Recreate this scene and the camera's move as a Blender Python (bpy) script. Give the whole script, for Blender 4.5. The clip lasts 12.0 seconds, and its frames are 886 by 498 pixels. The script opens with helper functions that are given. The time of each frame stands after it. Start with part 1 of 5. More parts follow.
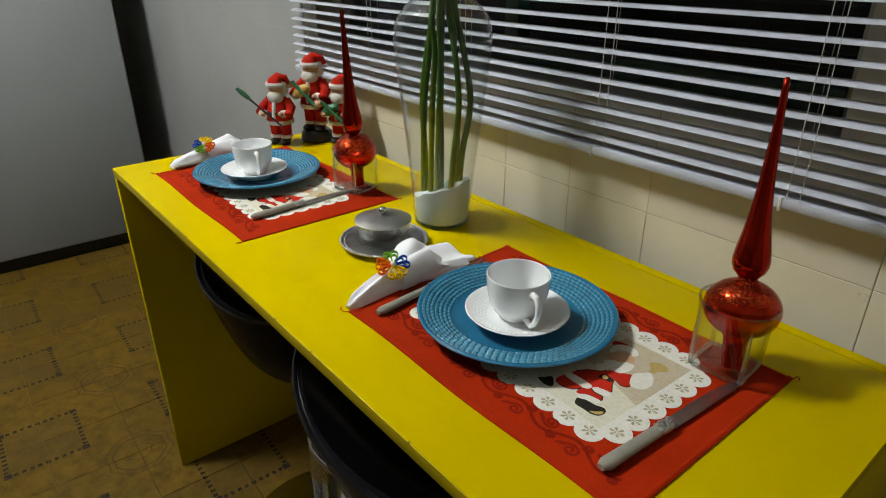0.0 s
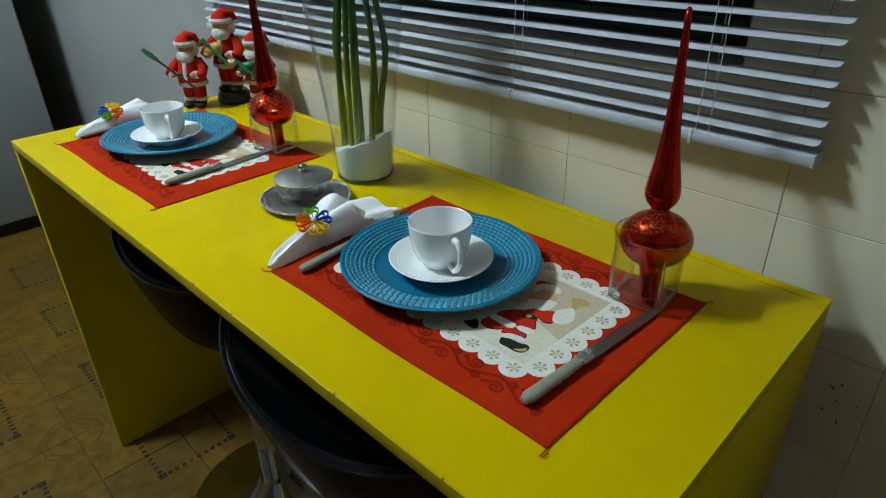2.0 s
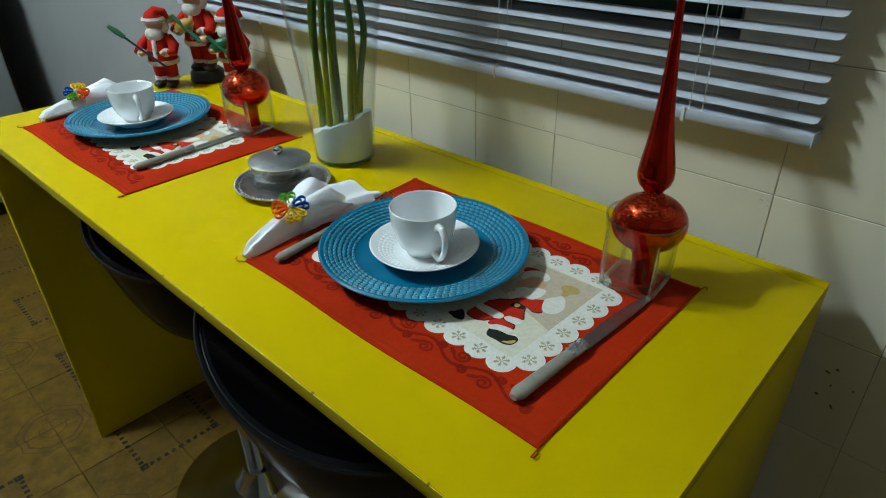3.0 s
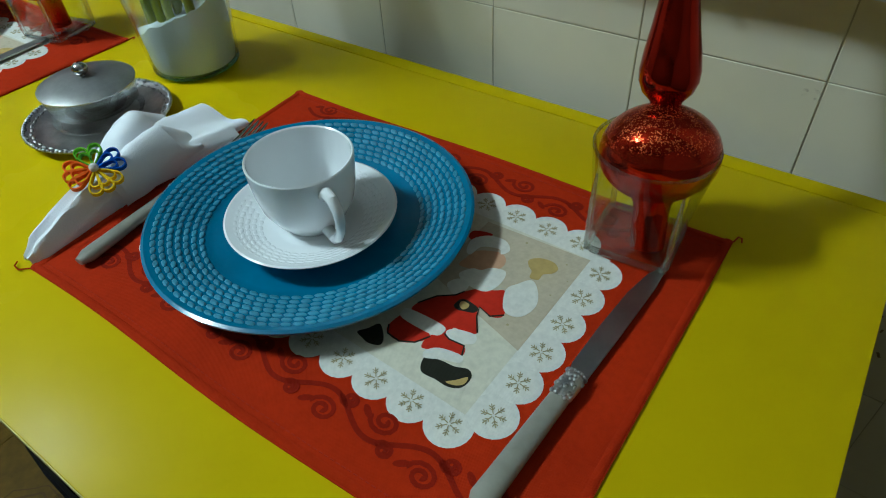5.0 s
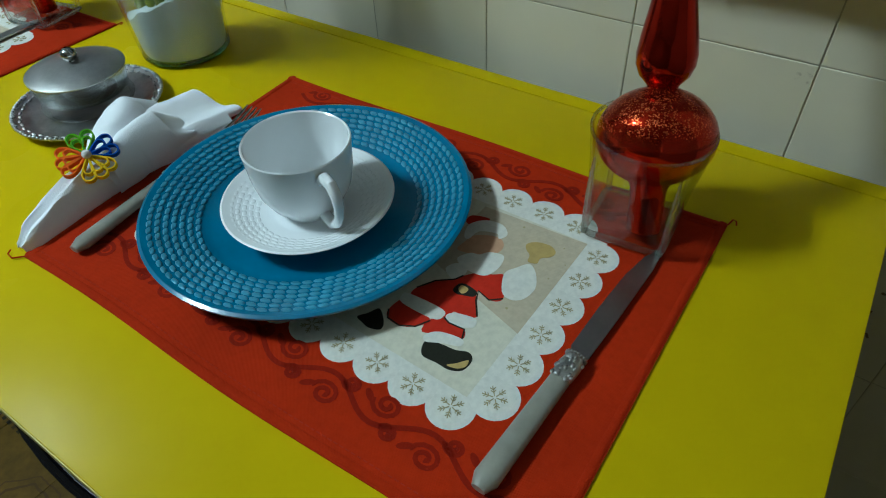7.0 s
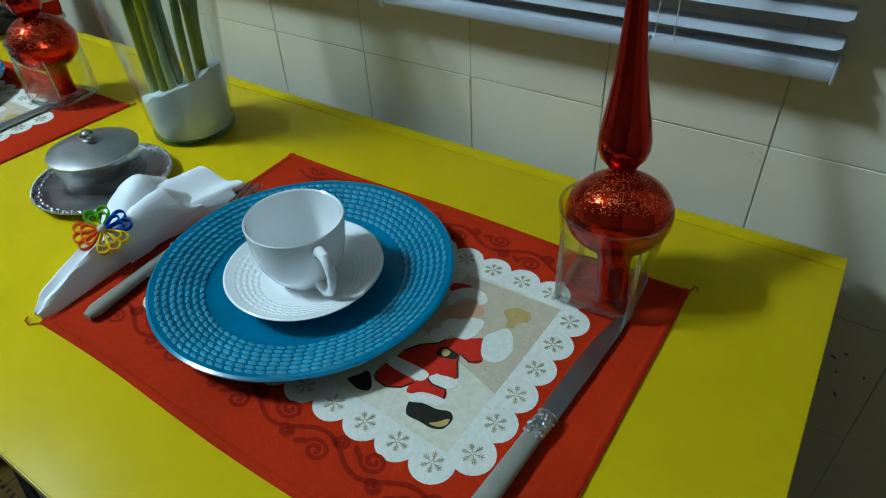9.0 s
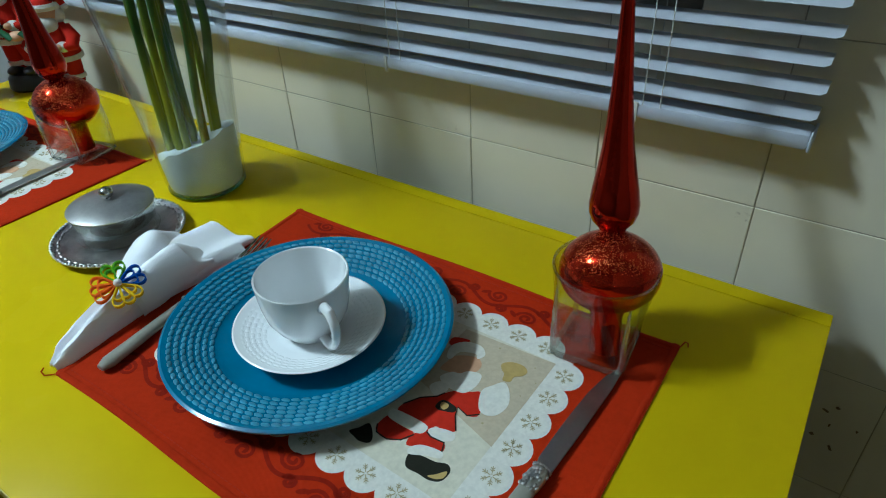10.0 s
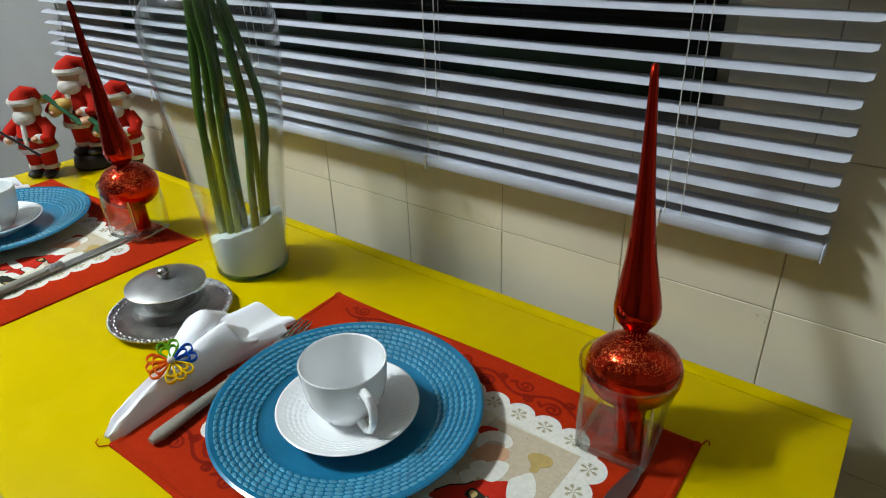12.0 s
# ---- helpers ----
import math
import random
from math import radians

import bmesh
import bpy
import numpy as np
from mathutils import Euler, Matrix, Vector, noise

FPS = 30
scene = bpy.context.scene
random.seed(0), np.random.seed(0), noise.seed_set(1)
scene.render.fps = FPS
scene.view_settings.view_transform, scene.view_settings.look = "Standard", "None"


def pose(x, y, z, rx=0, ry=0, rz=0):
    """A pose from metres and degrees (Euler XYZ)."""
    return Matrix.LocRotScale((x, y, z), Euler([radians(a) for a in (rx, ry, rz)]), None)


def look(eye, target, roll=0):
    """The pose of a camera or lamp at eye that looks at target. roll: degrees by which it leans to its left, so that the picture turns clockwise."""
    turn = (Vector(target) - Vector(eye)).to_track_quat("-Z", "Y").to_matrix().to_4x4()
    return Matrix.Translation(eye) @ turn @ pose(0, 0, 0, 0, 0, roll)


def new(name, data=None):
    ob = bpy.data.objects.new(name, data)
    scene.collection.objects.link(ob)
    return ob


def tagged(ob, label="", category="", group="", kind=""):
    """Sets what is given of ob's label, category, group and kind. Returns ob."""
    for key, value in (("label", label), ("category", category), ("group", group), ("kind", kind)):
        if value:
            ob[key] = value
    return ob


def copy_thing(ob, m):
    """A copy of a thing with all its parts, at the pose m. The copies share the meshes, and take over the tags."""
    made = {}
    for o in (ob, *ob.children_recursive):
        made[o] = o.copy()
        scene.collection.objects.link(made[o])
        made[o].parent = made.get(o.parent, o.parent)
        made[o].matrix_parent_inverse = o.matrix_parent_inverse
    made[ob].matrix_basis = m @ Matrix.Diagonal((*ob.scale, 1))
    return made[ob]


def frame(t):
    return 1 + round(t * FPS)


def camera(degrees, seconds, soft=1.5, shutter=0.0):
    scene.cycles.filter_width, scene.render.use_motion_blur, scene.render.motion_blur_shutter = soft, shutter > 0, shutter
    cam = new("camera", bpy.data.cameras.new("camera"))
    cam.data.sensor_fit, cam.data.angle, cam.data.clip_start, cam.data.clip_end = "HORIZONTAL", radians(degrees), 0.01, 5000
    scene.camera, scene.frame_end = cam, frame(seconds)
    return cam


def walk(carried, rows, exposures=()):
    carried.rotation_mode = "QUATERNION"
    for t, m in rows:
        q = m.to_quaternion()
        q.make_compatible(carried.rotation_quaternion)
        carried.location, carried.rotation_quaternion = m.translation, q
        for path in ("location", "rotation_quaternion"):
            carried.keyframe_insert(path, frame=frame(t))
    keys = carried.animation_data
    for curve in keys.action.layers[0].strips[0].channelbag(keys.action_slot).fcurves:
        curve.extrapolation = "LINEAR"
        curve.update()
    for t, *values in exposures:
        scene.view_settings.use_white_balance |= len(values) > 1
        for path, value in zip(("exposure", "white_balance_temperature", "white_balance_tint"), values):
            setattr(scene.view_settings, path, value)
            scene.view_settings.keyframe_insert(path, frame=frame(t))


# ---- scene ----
cam = camera(70.5, 12.0, soft=1.1)
PATH = [
    (0, (0.184, -0.766, 1.217), (-1.228, 0.352, 0.347), 0.4),
    (0.5, (0.189, -0.756, 1.204), (-1.134, 0.432, 0.29), 1.1),
    (1, (0.195, -0.749, 1.201), (-1.095, 0.454, 0.259), 0.2),
    (1.5, (0.199, -0.746, 1.199), (-1.066, 0.462, 0.228), -0.3),
    (2, (0.202, -0.745, 1.199), (-1.053, 0.468, 0.223), -0.7),
    (2.5, (0.202, -0.743, 1.197), (-1.051, 0.462, 0.207), -0.9),
    (3, (0.179, -0.719, 1.19), (-1.02, 0.501, 0.154), -0.7),
    (3.5, (0.126, -0.659, 1.168), (-1.018, 0.534, 0.042), -1.6),
    (3.7, (0.103, -0.634, 1.153), (-0.991, 0.569, -0.012), -1.5),
    (5.3, (0.025, -0.511, 1.113), (-0.873, 0.626, -0.266), -3.3),
    (5.5, (0.024, -0.511, 1.112), (-0.873, 0.628, -0.267), -3.1),
    (6, (0.021, -0.515, 1.112), (-0.86, 0.626, -0.274), -2.8),
    (6.5, (0.022, -0.52, 1.11), (-0.851, 0.621, -0.281), -2.7),
    (7, (0.024, -0.523, 1.114), (-0.836, 0.622, -0.282), -2.6),
    (9, (0.048, -0.537, 1.145), (-0.876, 0.716, -0.11), -2.5),
    (9.5, (0.054, -0.542, 1.155), (-0.889, 0.74, -0.057), -2.4),
    (10, (0.059, -0.545, 1.167), (-0.922, 0.772, 0.025), -2.4),
    (10.5, (0.065, -0.548, 1.175), (-0.926, 0.793, 0.071), -2.3),
    (11, (0.067, -0.555, 1.182), (-0.951, 0.799, 0.119), -2.4),
    (11.5, (0.068, -0.562, 1.191), (-0.977, 0.817, 0.188), -2.0),
    (12, (0.065, -0.57, 1.204), (-1.038, 0.804, 0.259), -1.5),
]
walk(cam, [(t, look(eye, target, roll)) for t, eye, target, roll in PATH],
     exposures=[(0.0, -0.2, 7400, 16), (0.5, -0.22, 7250, 15), (1.0, -0.25, 7150, 14), (1.5, -0.28, 6350, 6), (2.0, -0.3, 6200, 4), (3.0, -0.28, 6200, 3), (3.5, -0.25, 6050, 3),
                (5.5, -0.55, 5850, -3), (7.0, -0.55, 5750, -3), (9.0, -0.4, 5450, -3), (9.5, -0.38, 5400, -3), (10.0, -0.34, 5650, 1), (10.5, -0.28, 6450, 11), (11.0, -0.26, 6700, 11), (11.5, -0.28, 6800, 12), (12.0, -0.02, 6700, 13)])

# ---- world and light: night outside, one ceiling lamp with two tubes inside ----
night = bpy.data.worlds.new("night")
night.use_nodes = True
night.node_tree.nodes["Background"].inputs[0].default_value = (0.02, 0.03, 0.05, 1)
night.node_tree.nodes["Background"].inputs[1].default_value = 0.15
scene.world = night

LAMP = (-1.62, -1.2, 2.68)     # twin fluorescent tubes under the ceiling

TOP = 0.803          # height of the table top
TILE = 0.151         # wall tile with its joint
FLOOR = 0.197        # floor tile with its joint


# ---- materials ----
class Nodes:
    def __init__(self, name):
        self.mat = bpy.data.materials.new(name)
        self.mat.use_nodes = True
        self.tree = self.mat.node_tree
        self.tree.nodes.clear()

    def add(self, kind, operation="", data_type="", blend_type=""):
        node = self.tree.nodes.new(kind)
        if operation:
            node.operation = operation
        if data_type:
            node.data_type = data_type
        if blend_type:
            node.blend_type = blend_type
        return node

    def put(self, socket, value):
        if isinstance(value, bpy.types.NodeSocket):
            self.tree.links.new(value, socket)
        elif value is not None:
            socket.default_value = value

    def math(self, op, a, b=None, c=None):
        node = self.add("ShaderNodeMath", operation=op)
        for socket, value in zip(node.inputs, (a, b, c)):
            self.put(socket, value)
        return node.outputs[0]

    def mix(self, fac, a, b, how="MIX"):
        node = self.add("ShaderNodeMix", data_type="RGBA", blend_type=how)
        self.put(node.inputs[0], fac)
        self.put(node.inputs[6], (*a, 1) if isinstance(a, tuple) else a)
        self.put(node.inputs[7], (*b, 1) if isinstance(b, tuple) else b)
        return node.outputs[2]

    def noise(self, vector, scale, detail=3.0, rough=0.55):
        node = self.add("ShaderNodeTexNoise")
        self.put(node.inputs["Vector"], vector)
        node.inputs["Scale"].default_value = scale
        node.inputs["Detail"].default_value = detail
        node.inputs["Roughness"].default_value = rough
        return node.outputs["Fac"]

    def ramp(self, value, low, high):
        node = self.add("ShaderNodeMapRange")
        self.put(node.inputs[0], value)
        node.inputs[1].default_value, node.inputs[2].default_value = low, high
        return node.outputs[0]

    def coords(self, shift=False):
        where = self.add("ShaderNodeTexCoord").outputs["Object"]
        if not shift:
            return where
        rnd = self.math("MULTIPLY", self.add("ShaderNodeObjectInfo").outputs["Random"], 37.0)
        node = self.add("ShaderNodeVectorMath", operation="ADD")
        self.put(node.inputs[0], where)
        self.put(node.inputs[1], rnd)
        return node.outputs[0]

    def finish(self, color, rough, metal=0.0, height=None, bump=0.1, coat=0.0, spec=0.5, sheen=0.0, **more):
        shader = self.add("ShaderNodeBsdfPrincipled")
        self.put(shader.inputs["Base Color"], (*color, 1) if isinstance(color, tuple) else color)
        self.put(shader.inputs["Roughness"], rough)
        self.put(shader.inputs["Metallic"], metal)
        shader.inputs["Coat Weight"].default_value = coat
        shader.inputs["Coat Roughness"].default_value = 0.06
        shader.inputs["Specular IOR Level"].default_value = spec
        shader.inputs["Sheen Weight"].default_value = sheen
        for key, value in more.items():
            self.put(shader.inputs[key.replace("_", " ")], value)
        if height is not None:
            node = self.add("ShaderNodeBump")
            node.inputs["Strength"].default_value = bump
            node.inputs["Distance"].default_value = 0.002
            self.put(node.inputs["Height"], height)
            self.put(shader.inputs["Normal"], node.outputs[0])
        self.put(self.add("ShaderNodeOutputMaterial").inputs[0], shader.outputs[0])
        return self.mat


def surface(name, color, rough=0.5, metal=0.0, vary=0.12, broad=6.0, fine=150.0, bump=0.08, coat=0.0, spec=0.5,
            sheen=0.0, shift=False, tint=None, piece=0.0, **more):
    """A plain surface: its colour drifts at a broad and a fine scale, and so does its gloss."""
    n = Nodes(name)
    where = n.coords(shift)
    large, small = n.noise(where, broad, 4), n.noise(where, fine, 2)
    dark = tuple(c * (1 - vary * 1.6) for c in color)
    light = tint or tuple(min(1.0, c * (1 + vary)) for c in color)
    shade = n.mix(n.ramp(large, 0.3, 0.7), dark, light)
    shade = n.mix(n.math("MULTIPLY", n.ramp(small, 0.4, 0.75), vary), shade, tuple(c * 0.55 for c in color))
    if piece:
        own = n.add("ShaderNodeObjectInfo").outputs["Random"]
        shade = n.mix(n.math("MULTIPLY", own, piece), shade, tuple(c * 0.6 for c in color))
    gloss = n.math("ADD", n.math("MULTIPLY", large, 0.18), rough - 0.09)
    return n.finish(shade, gloss, metal, small, bump, coat, spec, sheen, **more)


def woven(name, color, pitch=0.0011, vary=0.15, bump=0.5):
    """Plain-woven cloth: crossing threads at the given pitch over a drifting colour."""
    n = Nodes(name)
    where = n.coords()
    axes = n.add("ShaderNodeSeparateXYZ")
    n.put(axes.inputs[0], where)
    k = 6.2832 / pitch
    warp = n.math("SINE", n.math("MULTIPLY", axes.outputs[0], k))
    weft = n.math("SINE", n.math("MULTIPLY", axes.outputs[1], k))
    thread = n.math("MULTIPLY", warp, weft)
    large, small = n.noise(where, 9, 4), n.noise(where, 220, 2)
    shade = n.mix(n.ramp(large, 0.3, 0.7), tuple(c * (1 - vary) for c in color), tuple(min(1, c * (1 + vary)) for c in color))
    shade = n.mix(n.math("MULTIPLY", n.ramp(small, 0.35, 0.7), 0.3), shade, tuple(c * 0.6 for c in color))
    height = n.math("ADD", n.math("MULTIPLY", thread, 0.1), n.math("MULTIPLY", large, 2.0))
    return n.finish(shade, 0.85, 0.0, height, bump, 0, 0.06, 0.0)


def clear_glass(name, tint=(0.97, 0.985, 0.98), gloss=0.02, solid=0.0, least=0.03):
    """Thin clear glass: light goes straight through, the surface mirrors by its angle, at least by least; solid: the share that bends light."""
    n = Nodes(name)
    through_it, mirror = n.add("ShaderNodeBsdfTransparent"), n.add("ShaderNodeBsdfGlossy")
    through_it.inputs[0].default_value = (*tint, 1)
    mirror.inputs["Roughness"].default_value = gloss
    blend, angle = n.add("ShaderNodeMixShader"), n.add("ShaderNodeLayerWeight")
    angle.inputs[0].default_value = 0.5
    n.put(blend.inputs[0], n.math("MULTIPLY_ADD", n.math("POWER", angle.outputs["Facing"], 4.0), 0.8, least))
    n.put(blend.inputs[1], through_it.outputs[0])
    n.put(blend.inputs[2], mirror.outputs[0])
    last = blend
    if solid:
        body, last = n.add("ShaderNodeBsdfGlass"), n.add("ShaderNodeMixShader")
        body.inputs["Color"].default_value = (*tint, 1)
        body.inputs["Roughness"].default_value = 0.0
        body.inputs["IOR"].default_value = 1.46
        last.inputs[0].default_value = solid
        n.put(last.inputs[1], blend.outputs[0])
        n.put(last.inputs[2], body.outputs[0])
    n.put(n.add("ShaderNodeOutputMaterial").inputs[0], last.outputs[0])
    return n.mat


def floor_tile(name):
    """A worn ochre floor tile: a quarter of a dashed square and a quarter of an octagon in opposite corners, whole where four tiles meet."""
    n = Nodes(name)
    axes = n.add("ShaderNodeSeparateXYZ")
    n.put(axes.inputs[0], n.coords())
    ax = n.math("SUBTRACT", 0.0985, n.math("ABSOLUTE", axes.outputs[0]))
    ay = n.math("SUBTRACT", 0.0985, n.math("ABSOLUTE", axes.outputs[1]))
    right, upper = n.math("GREATER_THAN", axes.outputs[0], 0.0), n.math("GREATER_THAN", axes.outputs[1], 0.0)
    kind = n.math("MULTIPLY", right, upper)
    other = n.math("MULTIPLY", n.math("SUBTRACT", 1.0, right), n.math("SUBTRACT", 1.0, upper))
    far, near = n.math("MAXIMUM", ax, ay), n.math("MINIMUM", ax, ay)
    where = n.coords(True)
    large, small = n.noise(where, 22, 6, 0.7), n.noise(where, 160, 3)
    shade = n.mix(n.ramp(large, 0.25, 0.75), (0.045, 0.025, 0.003), (0.16, 0.09, 0.01))
    own = n.add("ShaderNodeObjectInfo").outputs["Random"]
    shade = n.mix(n.math("MULTIPLY", own, 0.4), shade, (0.06, 0.034, 0.007))
    beat = n.math("LESS_THAN", n.math("FRACT", n.math("DIVIDE", n.math("ADD", near, 0.004), 0.0178)), 0.55)
    band = n.math("MULTIPLY", n.math("GREATER_THAN", far, 0.085), n.math("LESS_THAN", far, 0.0965))
    corner = n.math("MULTIPLY", n.math("GREATER_THAN", near, 0.08), n.math("GREATER_THAN", far, 0.08))
    dashes = n.math("MAXIMUM", n.math("MULTIPLY", beat, band), corner)
    wobble = n.math("MULTIPLY", n.math("SUBTRACT", n.noise(where, 25, 2), 0.5), 0.014)
    octagon = n.math("ADD", n.math("MAXIMUM", far, n.math("MULTIPLY", n.math("ADD", ax, ay), 0.7071)), wobble)
    rings = n.math("MAXIMUM", n.math("COMPARE", octagon, 0.078, 0.0015), n.math("COMPARE", octagon, 0.062, 0.0024))
    rings = n.math("MAXIMUM", rings, n.math("COMPARE", octagon, 0.03, 0.0012))
    field = n.math("MULTIPLY", n.math("MULTIPLY", kind, n.math("LESS_THAN", far, 0.082)), 0.4)
    shade = n.mix(field, shade, (0.07, 0.042, 0.012))
    shade = n.mix(n.math("MULTIPLY", n.math("MULTIPLY", rings, other), 0.85), shade, (0.055, 0.028, 0.01))
    worn = n.math("MULTIPLY", n.math("MULTIPLY", dashes, kind), n.ramp(small, 0.25, 0.5))
    shade = n.mix(worn, shade, (0.008, 0.006, 0.008))
    return n.finish(shade, n.math("ADD", n.math("MULTIPLY", large, 0.25), 0.35), 0.0, small, 0.12, 0.0, 0.1)


def wall_glaze(name, cream=(0.72, 0.67, 0.535)):
    """Old cream ceramic glaze, each tile a little different, with brown specks and chips here and there."""
    n = Nodes(name)
    where = n.coords(True)
    large, small, specks = n.noise(where, 7, 4), n.noise(where, 90, 2), n.noise(where, 26, 5, 0.7)
    own = n.add("ShaderNodeObjectInfo").outputs["Random"]
    shade = n.mix(n.ramp(large, 0.3, 0.7), tuple(c * 0.93 for c in cream), tuple(min(1, c * 1.04) for c in cream))
    shade = n.mix(n.math("MULTIPLY", own, 0.3), shade, (0.62, 0.57, 0.45))
    shade = n.mix(n.math("MULTIPLY", n.ramp(specks, 0.7, 0.78), 0.6), shade, (0.16, 0.09, 0.05))
    return n.finish(shade, n.math("ADD", n.math("MULTIPLY", large, 0.1), 0.3), 0.0, small, 0.03)


def glitter(name, color):
    """Red metallic lacquer strewn with fine glitter."""
    n = Nodes(name)
    where = n.coords()
    cells = n.add("ShaderNodeTexVoronoi")
    cells.inputs["Scale"].default_value = 1500
    n.put(cells.inputs["Vector"], where)
    axes = n.add("ShaderNodeSeparateXYZ")
    n.put(axes.inputs[0], where)
    high = n.ramp(axes.outputs[2], 0.062, 0.078)
    tone = n.add("ShaderNodeSeparateColor")
    n.put(tone.inputs[0], cells.outputs["Color"])
    spark = n.math("MULTIPLY", n.math("GREATER_THAN", n.math("MULTIPLY", tone.outputs[0], n.math("ADD", n.noise(where, 110, 4), 0.45)), 0.8), high)
    shade = n.mix(n.math("MULTIPLY", spark, 0.8), color, (0.9, 0.2, 0.06))
    rough = n.math("ADD", n.math("MULTIPLY", spark, 0.32), 0.1)
    return n.finish(shade, rough, 0.92, n.math("MULTIPLY", tone.outputs[1], high), 0.9)


YELLOW = surface("yellow_laminate", (0.58, 0.43, 0.0), 0.25, vary=0.05, broad=3, fine=60, bump=0.03, spec=0.03)
YELLOW_EDGE = surface("yellow_edge_band", (0.46, 0.36, 0.004), 0.42, vary=0.1, broad=10, fine=90, bump=0.05)
DARK_CHIP = surface("bare_chipboard", (0.16, 0.09, 0.03), 0.8, vary=0.3, fine=300)
GLAZE = wall_glaze("cream_wall_glaze")
GROUT = surface("grey_brown_grout", (0.46, 0.42, 0.32), 0.9, vary=0.3, broad=5, fine=250, bump=0.3)
FLOOR_PRINT = floor_tile("ochre_printed_tile")
FLOOR_GROUT = surface("brown_floor_grout", (0.1, 0.06, 0.025), 0.9, vary=0.3, fine=200, bump=0.3)
# Tones of the unseen walls, kept dark to limit bounce and darken reflections.
UNSEEN_WALL = surface("unseen_wall_tone", (0.2, 0.195, 0.18), 0.85, vary=0.06, broad=2, fine=120, bump=0.15)
DARK_WALL = surface("dark_unseen_wall", (0.07, 0.06, 0.045), 0.6, vary=0.2, broad=4, fine=120, bump=0.1)
# Even grey for the left tiled wall; its dimmer light is in the colour.
DIM_TILED = surface("dimmed_tile_tone", (0.34, 0.345, 0.34), 0.7, vary=0.05, broad=3, fine=140, bump=0.06)
CEILING = surface("white_ceiling_paint", (0.55, 0.54, 0.51), 0.9, vary=0.04, broad=2, fine=120, bump=0.1)
SLAT = surface("white_slat_enamel", (0.54, 0.565, 0.63), 0.36, vary=0.05, broad=4, fine=80, bump=0.02)
RAIL = surface("white_rail_enamel", (0.56, 0.6, 0.68), 0.4, vary=0.06, broad=4, fine=80, bump=0.02)
CORD = surface("white_cord", (0.72, 0.71, 0.66), 0.8, vary=0.15, fine=400, bump=0.2)
ALU = surface("dull_aluminium", (0.42, 0.42, 0.4), 0.45, 0.7, vary=0.12, fine=200)
GREEN_RAIL = surface("dark_green_paint", (0.012, 0.05, 0.028), 0.45, vary=0.2, fine=150)
SILL = surface("grey_stone_sill", (0.4, 0.37, 0.32), 0.55, vary=0.2, broad=12, fine=180)
PANE = clear_glass("window_glass", (0.9, 0.92, 0.91))
GLASS = clear_glass("clear_glass")
VASE_GLASS = clear_glass("vase_glass")
SMOKY = clear_glass("rim_glass", (0.96, 0.98, 0.98), 0.03, 0.3)
EDGE_GLASS = clear_glass("thick_edge_glass", (0.97, 0.985, 0.98), 0.16, 0.45, 0.2)
GREEN_GLASS = Nodes("green_glass_edge").finish((0.3, 0.62, 0.38), 0.04, Transmission_Weight=1.0, IOR=1.5)
# White enamel toned down to grey; the far end's weaker light is in the colour.
FRIDGE = surface("dimmed_white_enamel", (0.2, 0.21, 0.215), 0.4, vary=0.04, broad=2, fine=140, bump=0.04)
BLACK = surface("black_rubber", (0.012, 0.012, 0.012), 0.55, vary=0.2)
SHELL = surface("black_moulded_plastic", (0.004, 0.004, 0.005), 0.22, vary=0.15, broad=8, fine=90, bump=0.03, spec=0.05)
SHELL_RIM = surface("black_polished_rim", (0.006, 0.006, 0.007), 0.14, vary=0.1, fine=90, bump=0.02, spec=0.5)
CHROME = surface("chrome", (0.6, 0.6, 0.6), 0.12, 1.0, vary=0.06, broad=14, fine=300, bump=0.02)
SILVER = surface("worn_silver_plate", (0.42, 0.42, 0.41), 0.36, 0.92, vary=0.14, broad=40, fine=350, bump=0.06)
TARNISH = surface("tarnished_silver", (0.5, 0.5, 0.49), 0.34, 0.95, vary=0.2, broad=70, fine=600, bump=0.1)
BLADE = surface("brushed_steel_blade", (0.42, 0.42, 0.4), 0.34, 1.0, vary=0.1, broad=30, fine=400, bump=0.04)
BONE = surface("pearl_grey_handle", (0.27, 0.262, 0.22), 0.3, vary=0.14, broad=40, fine=200, bump=0.04, coat=0.3)
RED_CLOTH = woven("red_woven_cloth", (0.41, 0.023, 0.003))
RED_HEM = woven("red_hem_thread", (0.4, 0.03, 0.015))
RED_PRINT = woven("dark_red_print", (0.24, 0.012, 0.004))
WHITE_CLOTH = surface("white_napkin_cloth", (0.9, 0.915, 0.95), 0.9, vary=0.012, broad=25, fine=900, bump=0.25, spec=0.1)
CREAM_PRINT = woven("white_print", (0.76, 0.75, 0.68), 0.0011, 0.04, 0.3)
PALE_PRINT = woven("pale_print", (0.69, 0.66, 0.53), 0.0011, 0.04, 0.3)
SAND_PRINT = woven("sand_print", (0.55, 0.47, 0.34), 0.0011, 0.05, 0.3)
GOLD_PRINT = woven("ochre_print", (0.5, 0.36, 0.13), 0.0011, 0.1, 0.3)
COAT_PRINT = woven("red_print", (0.5, 0.025, 0.012), 0.0011, 0.18, 0.3)
INK_PRINT = woven("black_print", (0.022, 0.022, 0.016), 0.0011, 0.3, 0.3)
FLAKE_PRINT = woven("olive_print", (0.4, 0.35, 0.19), 0.0011, 0.15, 0.3)
PEACH_PRINT = woven("peach_print", (0.62, 0.36, 0.22), 0.0011, 0.08, 0.3)
